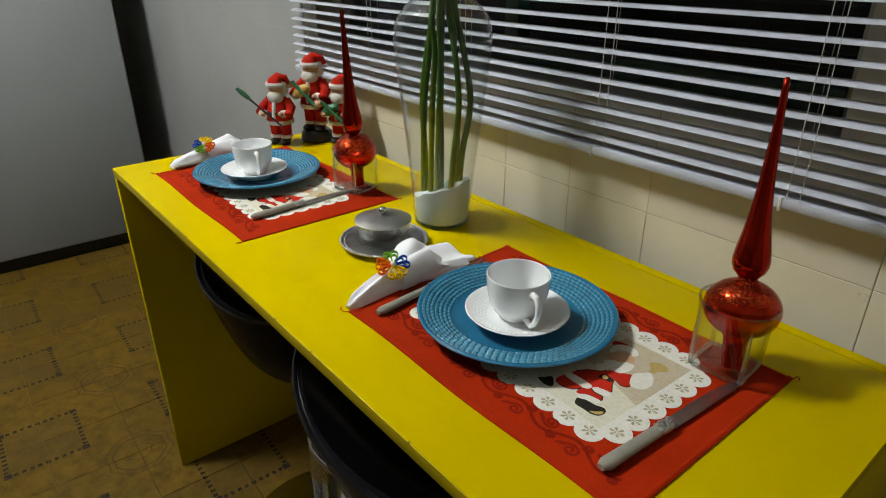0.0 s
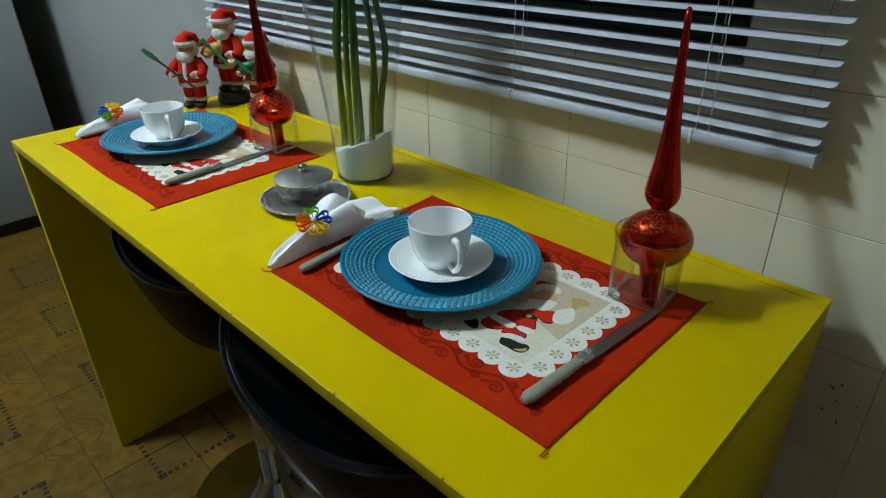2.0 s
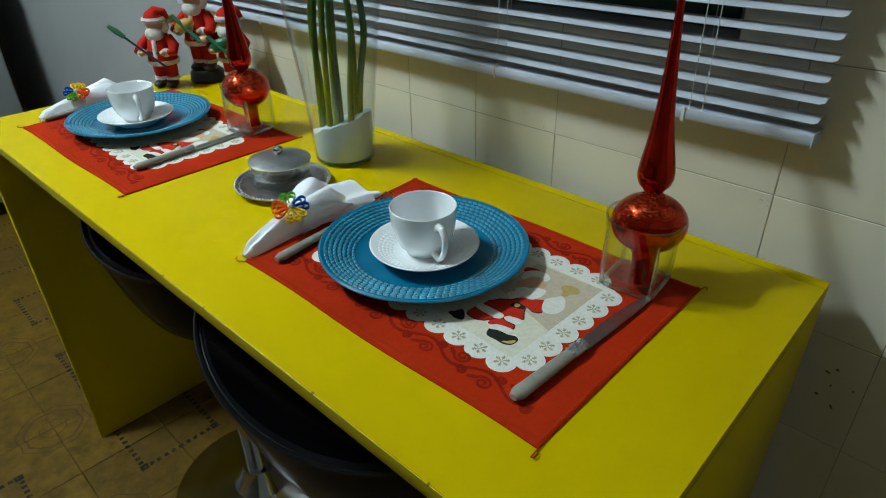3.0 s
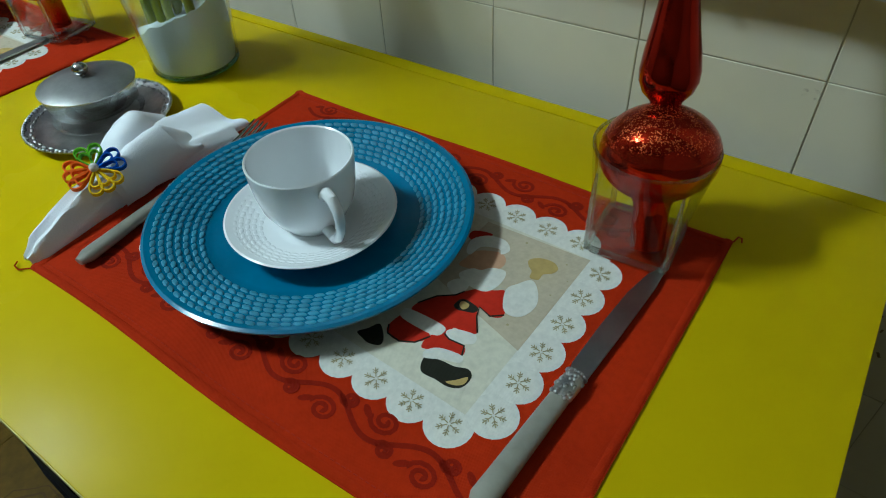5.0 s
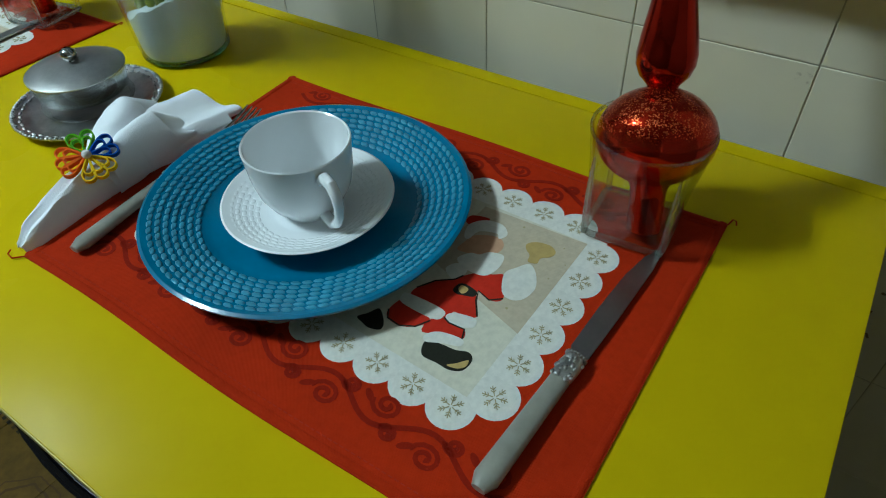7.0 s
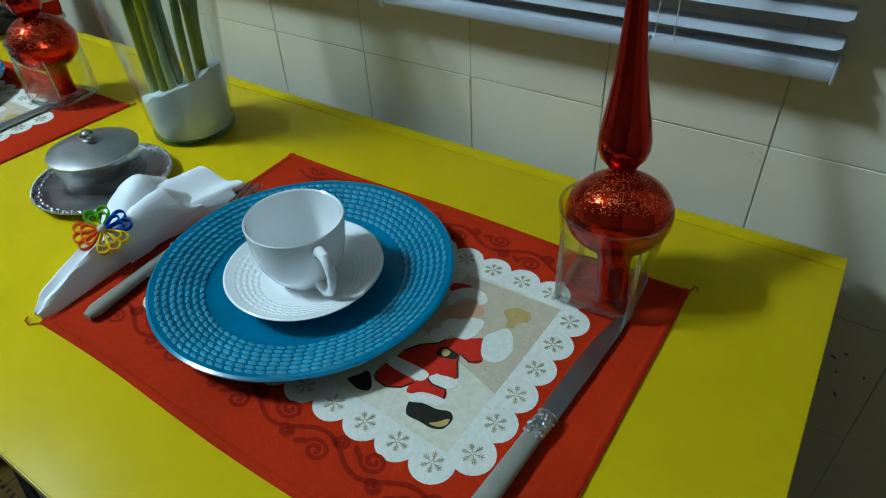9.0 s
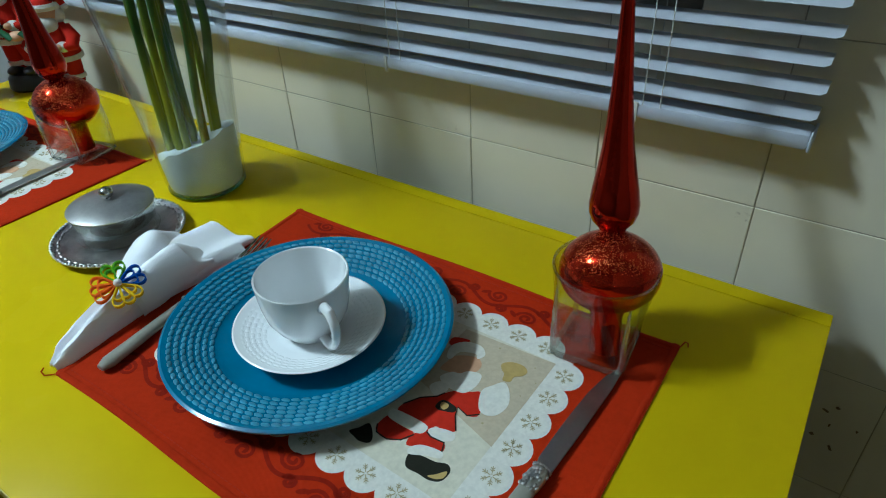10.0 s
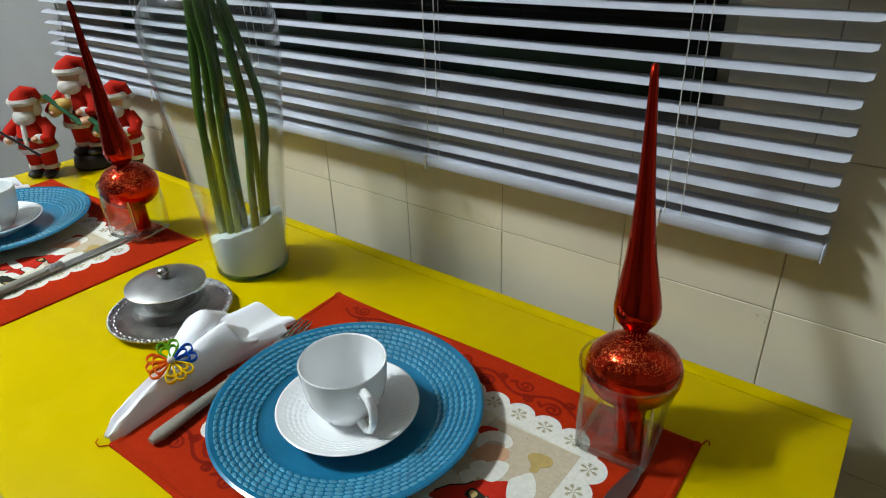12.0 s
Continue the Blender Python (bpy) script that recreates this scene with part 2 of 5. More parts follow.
BLUE = surface("blue_ceramic_glaze", (0.008, 0.155, 0.285), 0.2, vary=0.1, broad=18, fine=120, bump=0.04, coat=0.4)
BLUE_THIN = surface("blue_glaze_worn_thin", (0.05, 0.27, 0.40), 0.32, vary=0.16, broad=60, fine=300, bump=0.05, coat=0.4)
CHINA = surface("white_china", (0.89, 0.91, 0.92), 0.14, vary=0.03, broad=10, fine=60, bump=0.02, coat=0.3)
RED_LACQUER = surface("red_metallic_lacquer", (0.44, 0.017, 0.005), 0.11, 0.95, vary=0.1, broad=25, fine=200, bump=0.04)
RED_GLITTER = glitter("red_glitter_lacquer", (0.5, 0.022, 0.006))
CRYSTALS = surface("white_sand", (0.7, 0.75, 0.74), 0.8, vary=0.05, broad=30, fine=700, bump=0.3)


def stem_skin(name, yellow_to):
    """A smooth stem, yellow-green below and dark green above, with long faint streaks."""
    n = Nodes(name)
    where = n.coords()
    axes = n.add("ShaderNodeSeparateXYZ")
    n.put(axes.inputs[0], where)
    up = n.math("ADD", axes.outputs[2], n.math("MULTIPLY", n.noise(where, 30, 3), 0.08))
    shade = n.mix(n.ramp(up, yellow_to, yellow_to + 0.13), (0.28, 0.30, 0.012), (0.038, 0.11, 0.008))
    shade = n.mix(n.math("MULTIPLY", n.noise(where, 140, 3), 0.2), shade, (0.02, 0.05, 0.006))
    return n.finish(shade, 0.38, 0.0, n.noise(where, 200, 2), 0.08)


STEM = stem_skin("green_stem", 0.10)
STEM_PALE = stem_skin("yellow_green_stem", 0.17)
PEARL = surface("white_pearl", (0.8, 0.77, 0.72), 0.15, vary=0.03, coat=0.6)
PAPER = {name: surface(name + "_quilling_paper", rgb, 0.65, vary=0.08, fine=300, spec=0.1) for name, rgb in
         (("green", (0.13, 0.42, 0.006)), ("blue", (0.003, 0.075, 0.42)), ("yellow", (0.85, 0.56, 0.003)), ("orange", (0.8, 0.13, 0.003)))}
DOLL_RED = surface("red_doll_cloth", (0.5, 0.018, 0.008), 0.8, vary=0.2, fine=300, bump=0.3, spec=0.1)
DOLL_WHITE = surface("white_doll_fleece", (0.7, 0.67, 0.62), 0.9, vary=0.15, broad=60, fine=500, bump=0.7)
DOLL_FACE = surface("painted_face_tone", (0.58, 0.3, 0.17), 0.5, vary=0.1)
DOLL_BLACK = surface("black_doll_plastic", (0.015, 0.014, 0.014), 0.4, vary=0.2)
DOLL_GREEN = surface("green_doll_plastic", (0.015, 0.12, 0.05), 0.45, vary=0.2)
DOLL_GOLD = surface("ochre_doll_plastic", (0.5, 0.3, 0.06), 0.5, vary=0.2)


# ---- mesh helpers ----
def thing(name, place, label, category, group="", turn=0.0):
    root = new(name)
    root.empty_display_size = 0.02
    root.matrix_basis = pose(*place, 0, 0, turn)
    return tagged(root, label, category, group)


def part(name, bm, material, parent=None, label="", smooth=True, kind=""):
    bmesh.ops.recalc_face_normals(bm, faces=bm.faces)
    mesh = bpy.data.meshes.new(name)
    bm.to_mesh(mesh)
    bm.free()
    for m in material if isinstance(material, (list, tuple)) else (material,):
        mesh.materials.append(m)
    if smooth:
        mesh.shade_smooth()
        mesh.set_sharp_from_angle(angle=radians(38))
    ob = new(name, mesh)
    ob.parent = parent
    return tagged(ob, label, kind=kind)


def lathe(bm, profile, seg=48, m=None, index=0, closed=False):
    """Turn a profile of (radius, height) round the z axis."""
    m = m or Matrix()
    rings = []
    for r, z in profile:
        if r < 1e-6:
            rings.append([bm.verts.new(m @ Vector((0, 0, z)))])
        else:
            rings.append([bm.verts.new(m @ Vector((r * math.cos(a), r * math.sin(a), z)))
                          for a in (2 * math.pi * i / seg for i in range(seg))])
    pairs = list(zip(rings, rings[1:])) + ([(rings[-1], rings[0])] if closed else [])
    for a, b in pairs:
        for i in range(seg):
            j = (i + 1) % seg
            if len(a) == 1 and len(b) == 1:
                continue
            loop = [a[0], b[i], b[j]] if len(a) == 1 else [a[i], b[0], a[j]] if len(b) == 1 else [a[i], b[i], b[j], a[j]]
            bm.faces.new(loop).material_index = index
    return bm


def sweep(bm, points, radii, seg=10, index=0, flat=1.0, caps=True):
    """A tube along points; radii one for each; flat squeezes it in height."""
    points = [Vector(p) for p in points]
    rings, side = [], None
    for i, p in enumerate(points):
        way = (points[min(i + 1, len(points) - 1)] - points[max(i - 1, 0)]).normalized()
        if side is None:
            side = way.cross(Vector((0, 0, 1)))
            side = side.normalized() if side.length > 1e-4 else Vector((1, 0, 0))
        side = (side - way * side.dot(way)).normalized()
        up = side.cross(way)
        rings.append([bm.verts.new(p + radii[i] * (math.cos(a) * side + flat * math.sin(a) * up))
                      for a in (2 * math.pi * k / seg for k in range(seg))])
    for a, b in zip(rings, rings[1:]):
        for k in range(seg):
            bm.faces.new((a[k], a[(k + 1) % seg], b[(k + 1) % seg], b[k])).material_index = index
    if caps:
        bm.faces.new(rings[0][::-1]).material_index = index
        bm.faces.new(rings[-1]).material_index = index
    return bm


def ball(bm, centre, radii, index=0, turn=None, u=20, v=12):
    m = Matrix.Translation(centre) @ (turn or Matrix()) @ Matrix.Diagonal((*radii, 1))
    made = bmesh.ops.create_uvsphere(bm, u_segments=u, v_segments=v, radius=1, matrix=m)
    for vert in made["verts"]:
        for face in vert.link_faces:
            face.material_index = index
    return bm


def box(bm, low, high, bevel=0.0, m=None, index=0):
    low, high = Vector(low), Vector(high)
    made = bmesh.ops.create_cube(bm, size=1, matrix=(m or Matrix()) @ Matrix.Translation((low + high) / 2) @ Matrix.Diagonal((*(high - low), 1)))
    faces = {f for vert in made["verts"] for f in vert.link_faces}
    for f in faces:
        f.material_index = index
    if bevel:
        edges = {e for vert in made["verts"] for e in vert.link_edges}
        bmesh.ops.bevel(bm, geom=list(edges), offset=bevel, segments=2, affect="EDGES", profile=0.5)
    return bm


def sheet(bm, rows, thick, index=0):
    """A sheet with thickness from a grid of points, rows of equal length."""
    tops = [[bm.verts.new(p) for p in row] for row in rows]
    faces = []
    for a, b in zip(tops, tops[1:]):
        for i in range(len(a) - 1):
            faces.append(bm.faces.new((a[i], a[i + 1], b[i + 1], b[i])))
    bm.normal_update()
    for f in faces:
        f.material_index = index
    bmesh.ops.solidify(bm, geom=faces, thickness=thick)
    return bm


def patch(bm, outline, z, thick=0.0003, index=0):
    """A thin flat shape with the given outline."""
    top = [bm.verts.new((x, y, z)) for x, y in outline]
    low = [bm.verts.new((x, y, z - thick)) for x, y in outline]
    bm.faces.new(top).material_index = index
    for i in range(len(top)):
        j = (i + 1) % len(top)
        bm.faces.new((top[i], low[i], low[j], top[j])).material_index = index
    return bm


def smooth_loop(points, steps=6):
    """A closed round curve through points (Catmull-Rom)."""
    out, k = [], len(points)
    for i in range(k):
        p0, p1, p2, p3 = (Vector((*points[(i + d) % k], 0)) for d in (-1, 0, 1, 2))
        for s in range(steps):
            t = s / steps
            q = 0.5 * (2 * p1 + (p2 - p0) * t + (2 * p0 - 5 * p1 + 4 * p2 - p3) * t * t + (3 * p1 - p0 - 3 * p2 + p3) * t ** 3)
            out.append((q.x, q.y))
    return out


def oval(cx, cy, rx, ry, turn=0.0, k=20):
    c, s = math.cos(radians(turn)), math.sin(radians(turn))
    return [(cx + rx * math.cos(a) * c - ry * math.sin(a) * s, cy + rx * math.cos(a) * s + ry * math.sin(a) * c)
            for a in (2 * math.pi * i / k for i in range(k))]


def ribbon(bm, points, width, z, index=0, thick=0.0003):
    """A thin flat line of the given width along plan points."""
    pts = [Vector((x, y, 0)) for x, y in points]
    left, right = [], []
    for i, p in enumerate(pts):
        way = (pts[min(i + 1, len(pts) - 1)] - pts[max(i - 1, 0)]).normalized()
        side = Vector((-way.y, way.x, 0)) * width / 2
        left.append(p + side)
        right.append(p - side)
    sheet(bm, [[(q.x, q.y, z) for q in left], [(q.x, q.y, z) for q in right]], thick, index)
    return bm


# ---- the room ----
X0, X1, Y0, CEIL = -3.4, 1.5, -3.0, 2.8
ROW = 0.869          # height of the tile joint above the table
SAG = Matrix.Translation((0, 0, ROW)) @ Matrix.Rotation(radians(-0.8), 4, "Y") @ Matrix.Translation((0, 0, -ROW))   # the tiled wall runs slightly out of level
WIN = (-1.29, -0.0755, 1.019, 1.93)     # window opening: left, right, bottom, top

bm = bmesh.new()
box(bm, (X0 - 0.1, Y0 - 0.1, -0.1), (X1 + 0.1, 0.13, -0.006))
floor = tagged(part("floor", bm, FLOOR_GROUT, smooth=False), "ochre printed ceramic floor tiles with worn brown joints", "floor", kind="structure")

bm = bmesh.new()
for low, high in (((-1.359, 0.0019, -0.06), (WIN[0], 0.13, CEIL)), ((WIN[1], 0.0019, -0.06), (X1, 0.13, CEIL)),
                  ((WIN[0], 0.0019, -0.06), (WIN[1], 0.13, WIN[2])), ((WIN[0], 0.0019, WIN[3]), (WIN[1], 0.13, CEIL))):
    box(bm, low, high)
wall_north = tagged(part("wall_north", bm, GROUT, smooth=False), "kitchen wall with old cream glazed tiles and dark joints", "wall", kind="structure")
wall_north.matrix_basis = SAG

# The tiled wall goes on here as a plain slab, darkened for weaker light.
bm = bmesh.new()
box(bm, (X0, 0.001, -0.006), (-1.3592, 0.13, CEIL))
wall_corner = tagged(part("wall_corner", bm, DIM_TILED, smooth=False), "smooth tiled wall beside the refrigerator, in a dimmed grey tone", "wall", kind="structure")
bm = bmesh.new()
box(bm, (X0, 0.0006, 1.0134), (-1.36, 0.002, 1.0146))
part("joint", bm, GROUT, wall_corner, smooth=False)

# Unseen walls added to close the room; their dark colours hold the fill down.
for name, low, high in (("wall_west", (X0 - 0.1, Y0, -0.006), (X0, 0.13, CEIL)), ("wall_east", (X1, Y0, -0.006), (X1 + 0.1, 0.13, CEIL)),
                        ("wall_south", (X0 - 0.1, Y0 - 0.1, -0.006), (X1 + 0.1, Y0, CEIL))):
    bm = bmesh.new()
    box(bm, low, high)
    tagged(part(name, bm, DARK_WALL if name == "wall_south" else UNSEEN_WALL, smooth=False), "plain unseen wall, dark brown to darken reflections and fill" if name == "wall_south" else "plain unseen wall, dull brown to limit bounced light", "wall", kind="structure")
bm = bmesh.new()
box(bm, (X0 - 0.1, Y0 - 0.1, CEIL), (X1 + 0.1, 0.13, CEIL + 0.1))
tagged(part("ceiling", bm, CEILING, smooth=False), "plain white painted ceiling", "ceiling", kind="structure")

# window in the wall, night behind it
window = tagged(new("window_1"), "dark window with a grey metal frame behind the blind", "window", kind="structure")
window.matrix_basis = SAG
bm = bmesh.new()
box(bm, (WIN[0], 0.002, WIN[2] - 0.004), (WIN[1], 0.075, WIN[2] + 0.006), 0.002)
part("window_sill", bm, SILL, window, "grey worn stone sill")
bm = bmesh.new()
for low, high in (((WIN[0], 0.075, WIN[2]), (WIN[0] + 0.03, 0.11, WIN[3])), ((WIN[1] - 0.03, 0.075, WIN[2]), (WIN[1], 0.11, WIN[3])),
                  ((WIN[0] + 0.03, 0.075, WIN[3] - 0.03), (WIN[1] - 0.03, 0.11, WIN[3]))):
    box(bm, low, high, 0.002)
part("window_frame", bm, ALU, window)
bm = bmesh.new()
box(bm, (-0.7, 0.077, WIN[2] + 0.05), (-0.665, 0.105, WIN[3] - 0.03), 0.002)
part("mullion", bm, GREEN_RAIL, window, "dark green painted mullion")
bm = bmesh.new()
box(bm, (WIN[0] + 0.03, 0.074, WIN[2] + 0.006), (WIN[1] - 0.03, 0.11, WIN[2] + 0.05), 0.003)
part("bottom_rail", bm, GREEN_RAIL, window, "dark green painted bottom rail")
for a, b in ((WIN[0] + 0.03, -0.7), (-0.665, WIN[1] - 0.03)):
    bm = bmesh.new()
    box(bm, (a, 0.09, WIN[2] + 0.05), (b, 0.094, WIN[3] - 0.03))
    part("pane", bm, PANE, window, smooth=False)
bm = bmesh.new()
box(bm, (WIN[0] - 0.6, 0.9, 0.2), (WIN[1] + 0.6, 0.92, 2.6))
tagged(part("backdrop", bm, surface("night_garden", (0.003, 0.005, 0.004), 0.9, vary=0.5, broad=5), smooth=False), "dark night outside the window", "backdrop", kind="structure")


# ---- venetian blind ----
blind = thing("venetian_blind", (0, 0, 0), "white metal venetian blind lowered over the dark window", "blind")
blind.matrix_basis = Matrix.Translation((0, -0.0155, 0)) @ SAG
BL, BR = -1.375, 0.0285
TURN = radians(9)
slat_mesh = None
bottom = 0.968
for i in range(46):
    z = bottom + 0.0205 * i
    if slat_mesh is None:
        bm = bmesh.new()
        rows = []
        for x in (BL, BL + 0.004, (BL + BR) / 2, BR - 0.004, BR):
            trim = 0.003 if x in (BL, BR) else 0.0
            row = []
            for k in range(7):
                s = (k / 6 - 0.5) * (0.025 - 2 * trim)
                h = 0.0022 * (1 - (s / 0.0125) ** 2)
                row.append((x, s * math.cos(TURN) - h * math.sin(TURN), s * math.sin(TURN) + h * math.cos(TURN)))
            rows.append(row)
        sheet(bm, rows, 0.0004)
        ob = part("slat", bm, SLAT, blind)
        slat_mesh = ob.data
    else:
        ob = new("slat", slat_mesh)
        ob.parent = blind
    ob.matrix_basis = pose(0.0015 * math.sin(i * 2.3), 0, z, 0.6 * math.sin(i * 1.7), 0.03 * math.sin(i * 0.9), 0)
bm = bmesh.new()
box(bm, (BL, -0.0135, 0.942), (BR, 0.0135, 0.956), 0.004)
part("bottom_rail", bm, RAIL, blind, "white bottom rail")
bm = bmesh.new()
box(bm, (BR - 0.0005, -0.0142, 0.9415), (BR + 0.0015, 0.0142, 0.9565), 0.001)
part("end_cap", bm, RAIL, blind)
bm = bmesh.new()
box(bm, (BL, -0.02, 1.915), (BR, 0.02, 1.96), 0.003)
part("head_rail", bm, RAIL, blind)
for x in (-0.097, -0.38, -0.695, -1.0, -1.295):
    for dx, dy in ((-0.006, -0.0132), (-0.006, 0.0132), (0.009, -0.0132)):
        bm = bmesh.new()
        sweep(bm, [(x + dx, dy, 0.955), (x + dx + 0.001, dy, 1.4), (x + dx, dy, 1.91)], [0.00045] * 3, 6)
        part("cord", bm, CORD, blind)
    bm = bmesh.new()
    box(bm, (x - 0.014, -0.0142, 0.9395), (x - 0.010, -0.012, 0.957), 0.0004)
    part("cord_clip", bm, CORD, blind)


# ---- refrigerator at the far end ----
fridge = thing("refrigerator", (-2.987, -0.478, 0), "tall white enamel refrigerator, toned down to grey, with a black plinth", "refrigerator")
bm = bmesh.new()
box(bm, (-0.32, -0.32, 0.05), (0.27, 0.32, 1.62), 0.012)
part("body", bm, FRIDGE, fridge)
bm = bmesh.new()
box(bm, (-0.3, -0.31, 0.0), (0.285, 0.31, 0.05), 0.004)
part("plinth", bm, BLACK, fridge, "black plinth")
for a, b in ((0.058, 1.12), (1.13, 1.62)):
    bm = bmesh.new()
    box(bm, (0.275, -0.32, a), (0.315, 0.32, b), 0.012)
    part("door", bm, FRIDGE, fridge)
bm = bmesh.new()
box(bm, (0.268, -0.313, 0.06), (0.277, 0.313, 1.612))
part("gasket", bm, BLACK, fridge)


# ---- ceiling lamp over the room ----
lamp = thing("ceiling_lamp", (LAMP[0], LAMP[1], CEIL), "white ceiling lamp with two lit fluorescent tubes", "lamp")
bm = bmesh.new()
box(bm, (-0.03, -0.27, -0.045), (0.03, 0.27, 0.0), 0.006)
part("fitting", bm, CEILING, lamp)
glow = Nodes("lit_tube")
shine = glow.add("ShaderNodeEmission")
shine.inputs[0].default_value = (0.80, 0.92, 0.97, 1)
shine.inputs[1].default_value = 900
glow.put(glow.add("ShaderNodeOutputMaterial").inputs[0], shine.outputs[0])
for x in (-0.07, 0.07):
    bm = bmesh.new()
    sweep(bm, [(x, -0.22, LAMP[2] - CEIL), (x, 0.22, LAMP[2] - CEIL)], [0.013, 0.013], 12)
    part("tube", bm, glow.mat, lamp, "lit white fluorescent tube")
for y in (-0.23, 0.23):
    bm = bmesh.new()
    box(bm, (-0.09, y - 0.009, LAMP[2] - CEIL - 0.018), (0.09, y + 0.009, -0.02), 0.003)
    part("holder", bm, CEILING, lamp)


# ---- yellow table ----
table = thing("table", (0.086, -0.026, 0), "glossy yellow laminate table with two panel legs against the wall", "table", turn=1.3)
TX0, TX1, TY0, TY1, THICK = -1.298, 0.0, -0.481, 0.0, 0.017
bm = bmesh.new()
box(bm, (TX0, TY0, TOP - THICK), (TX1, -0.0185, TOP), 0.0007)
part("tabletop", bm, YELLOW, table)
bm = bmesh.new()
box(bm, (TX0, -0.0165, TOP - THICK), (TX1, TY1, TOP - 0.0004), 0.0006)
part("rear_strip", bm, YELLOW, table)
bm = bmesh.new()
box(bm, (TX0 + 0.002, -0.0188, TOP - THICK + 0.001), (TX1 - 0.0006, -0.0158, TOP - 0.0024))
part("joint", bm, DARK_CHIP, table, smooth=False)
for x in (TX0, TX1 - THICK):
    bm = bmesh.new()
    box(bm, (x, TY0, 0), (x + THICK, TY1, TOP - THICK - 0.0004), 0.0009)
    part("panel_leg", bm, YELLOW, table)
bm = bmesh.new()
box(bm, (TX0 + 0.001, TY0 - 0.0008, TOP - THICK + 0.0006), (TX1 - 0.001, TY0 + 0.0004, TOP - 0.0008), 0.0003)
part("edge_band", bm, YELLOW_EDGE, table, "worn yellow edge band")
rng = random.Random(4)
for x in (-0.557, -0.467, -0.282, -0.142, -0.867):
    w = rng.uniform(0.0015, 0.004)
    chips = bmesh.new()
    box(chips, (x, TY0 - 0.0011, TOP - 0.0016), (x + w, TY0 + 0.0012, TOP + 0.0001), 0.0003)
    part("chip", chips, DARK_CHIP, table, "bare chip in the front edge")


# ---- bar stools under the table ----
def bar_stool(place, turn):
    root = thing("bar_stool", place, "black bar stool with a chrome pole, under the table", "stool", "stools at the table", turn)
    bm = bmesh.new()
    lathe(bm, [(0, 0), (0.188, 0), (0.192, 0.004), (0.188, 0.011), (0.12, 0.018), (0.06, 0.026), (0.045, 0.05), (0.034, 0.075), (0, 0.075)], 56)
    part("foot", bm, CHROME, root, "chrome round foot")
    bm = bmesh.new()
    lathe(bm, [(0, 0.07), (0.027, 0.07), (0.027, 0.36), (0.0, 0.36)], 28)
    part("pole", bm, CHROME, root, "chrome pole")
    bm = bmesh.new()
    lathe(bm, [(0, 0.36), (0.019, 0.36), (0.019, 0.475), (0, 0.475)], 24)
    part("gas_lift", bm, CHROME, root)
    bm = bmesh.new()
    lathe(bm, [(0, 0.352), (0.033, 0.352), (0.034, 0.372), (0.02, 0.38), (0, 0.38)], 24)
    part("collar", bm, BLACK, root)
    bm = bmesh.new()
    loop = [(-y, x, z) for x, y, z in [(0.02, 0.0, 0.29), (0.034, -0.03, 0.288)] + [(0.036 * math.cos(a), -0.06 - 0.11 * math.sin(a), 0.285) for a in (math.pi * k / 12 for k in range(13))] + [(-0.034, -0.03, 0.288), (-0.02, 0, 0.29)]]
    sweep(bm, loop, [0.009] * len(loop), 10)
    part("footrest", bm, CHROME, root, "chrome footrest loop")
    # moulded bucket: wide across x, shallow in y, its rim higher at both ends
    def bucket(a, r_low, z_low, z_rim, share):
        c, d = math.cos(a), math.sin(a)
        rim = z_rim + 0.05 * abs(c) ** 2.5
        grow = share ** 0.62
        return Vector(((r_low + (0.25 - r_low) * grow) * c - 0.035 * share, (r_low + (0.155 - r_low) * grow) * d, z_low + (rim - z_low) * share ** 1.5))
    turns = [2 * math.pi * k / 48 for k in range(49)]
    for name, r_low, z_low, z_rim, label in (("seat_shell", 0.085, 0.5, 0.655, "black moulded bucket seat"), ("seat_dish", 0.02, 0.575, 0.657, "black dished seat")):
        bm = bmesh.new()
        sheet(bm, [[bucket(a, r_low, z_low, z_rim, j / 12) * (0.97 if name == "seat_dish" else 1.0) + Vector((0, 0, 0.0192 if name == "seat_dish" else 0)) for j in range(13)] for a in turns], -0.006)
        bmesh.ops.remove_doubles(bm, verts=bm.verts, dist=0.0004)
        part(name, bm, SHELL, root, label)
    bm = bmesh.new()
    rim = [bucket(a, 0.085, 0.5, 0.655, 1.0) for a in turns]
    sweep(bm, rim, [0.0042] * len(rim), 8, caps=False)
    part("rim", bm, SHELL_RIM, root)
    bm = bmesh.new()
    lathe(bm, [(0.0, 0.494), (0.086, 0.494), (0.089, 0.498), (0.086, 0.5025), (0.0, 0.5025)], 48)
    part("seat_plate", bm, SHELL_RIM, root, "black plate under the seat")
    bm = bmesh.new()
    lathe(bm, [(0, 0.47), (0.024, 0.47), (0.034, 0.494), (0, 0.494)], 28)
    part("bracket", bm, BLACK, root)
    return root


stool = bar_stool((-0.775, -0.335, 0), 4)
copy_thing(stool, pose(-0.297, -0.358, 0, 0, 0, 6))


# ---- place mats with a printed panel ----
AX, AY = -0.215, -0.294
MATZ = TOP + 0.0002


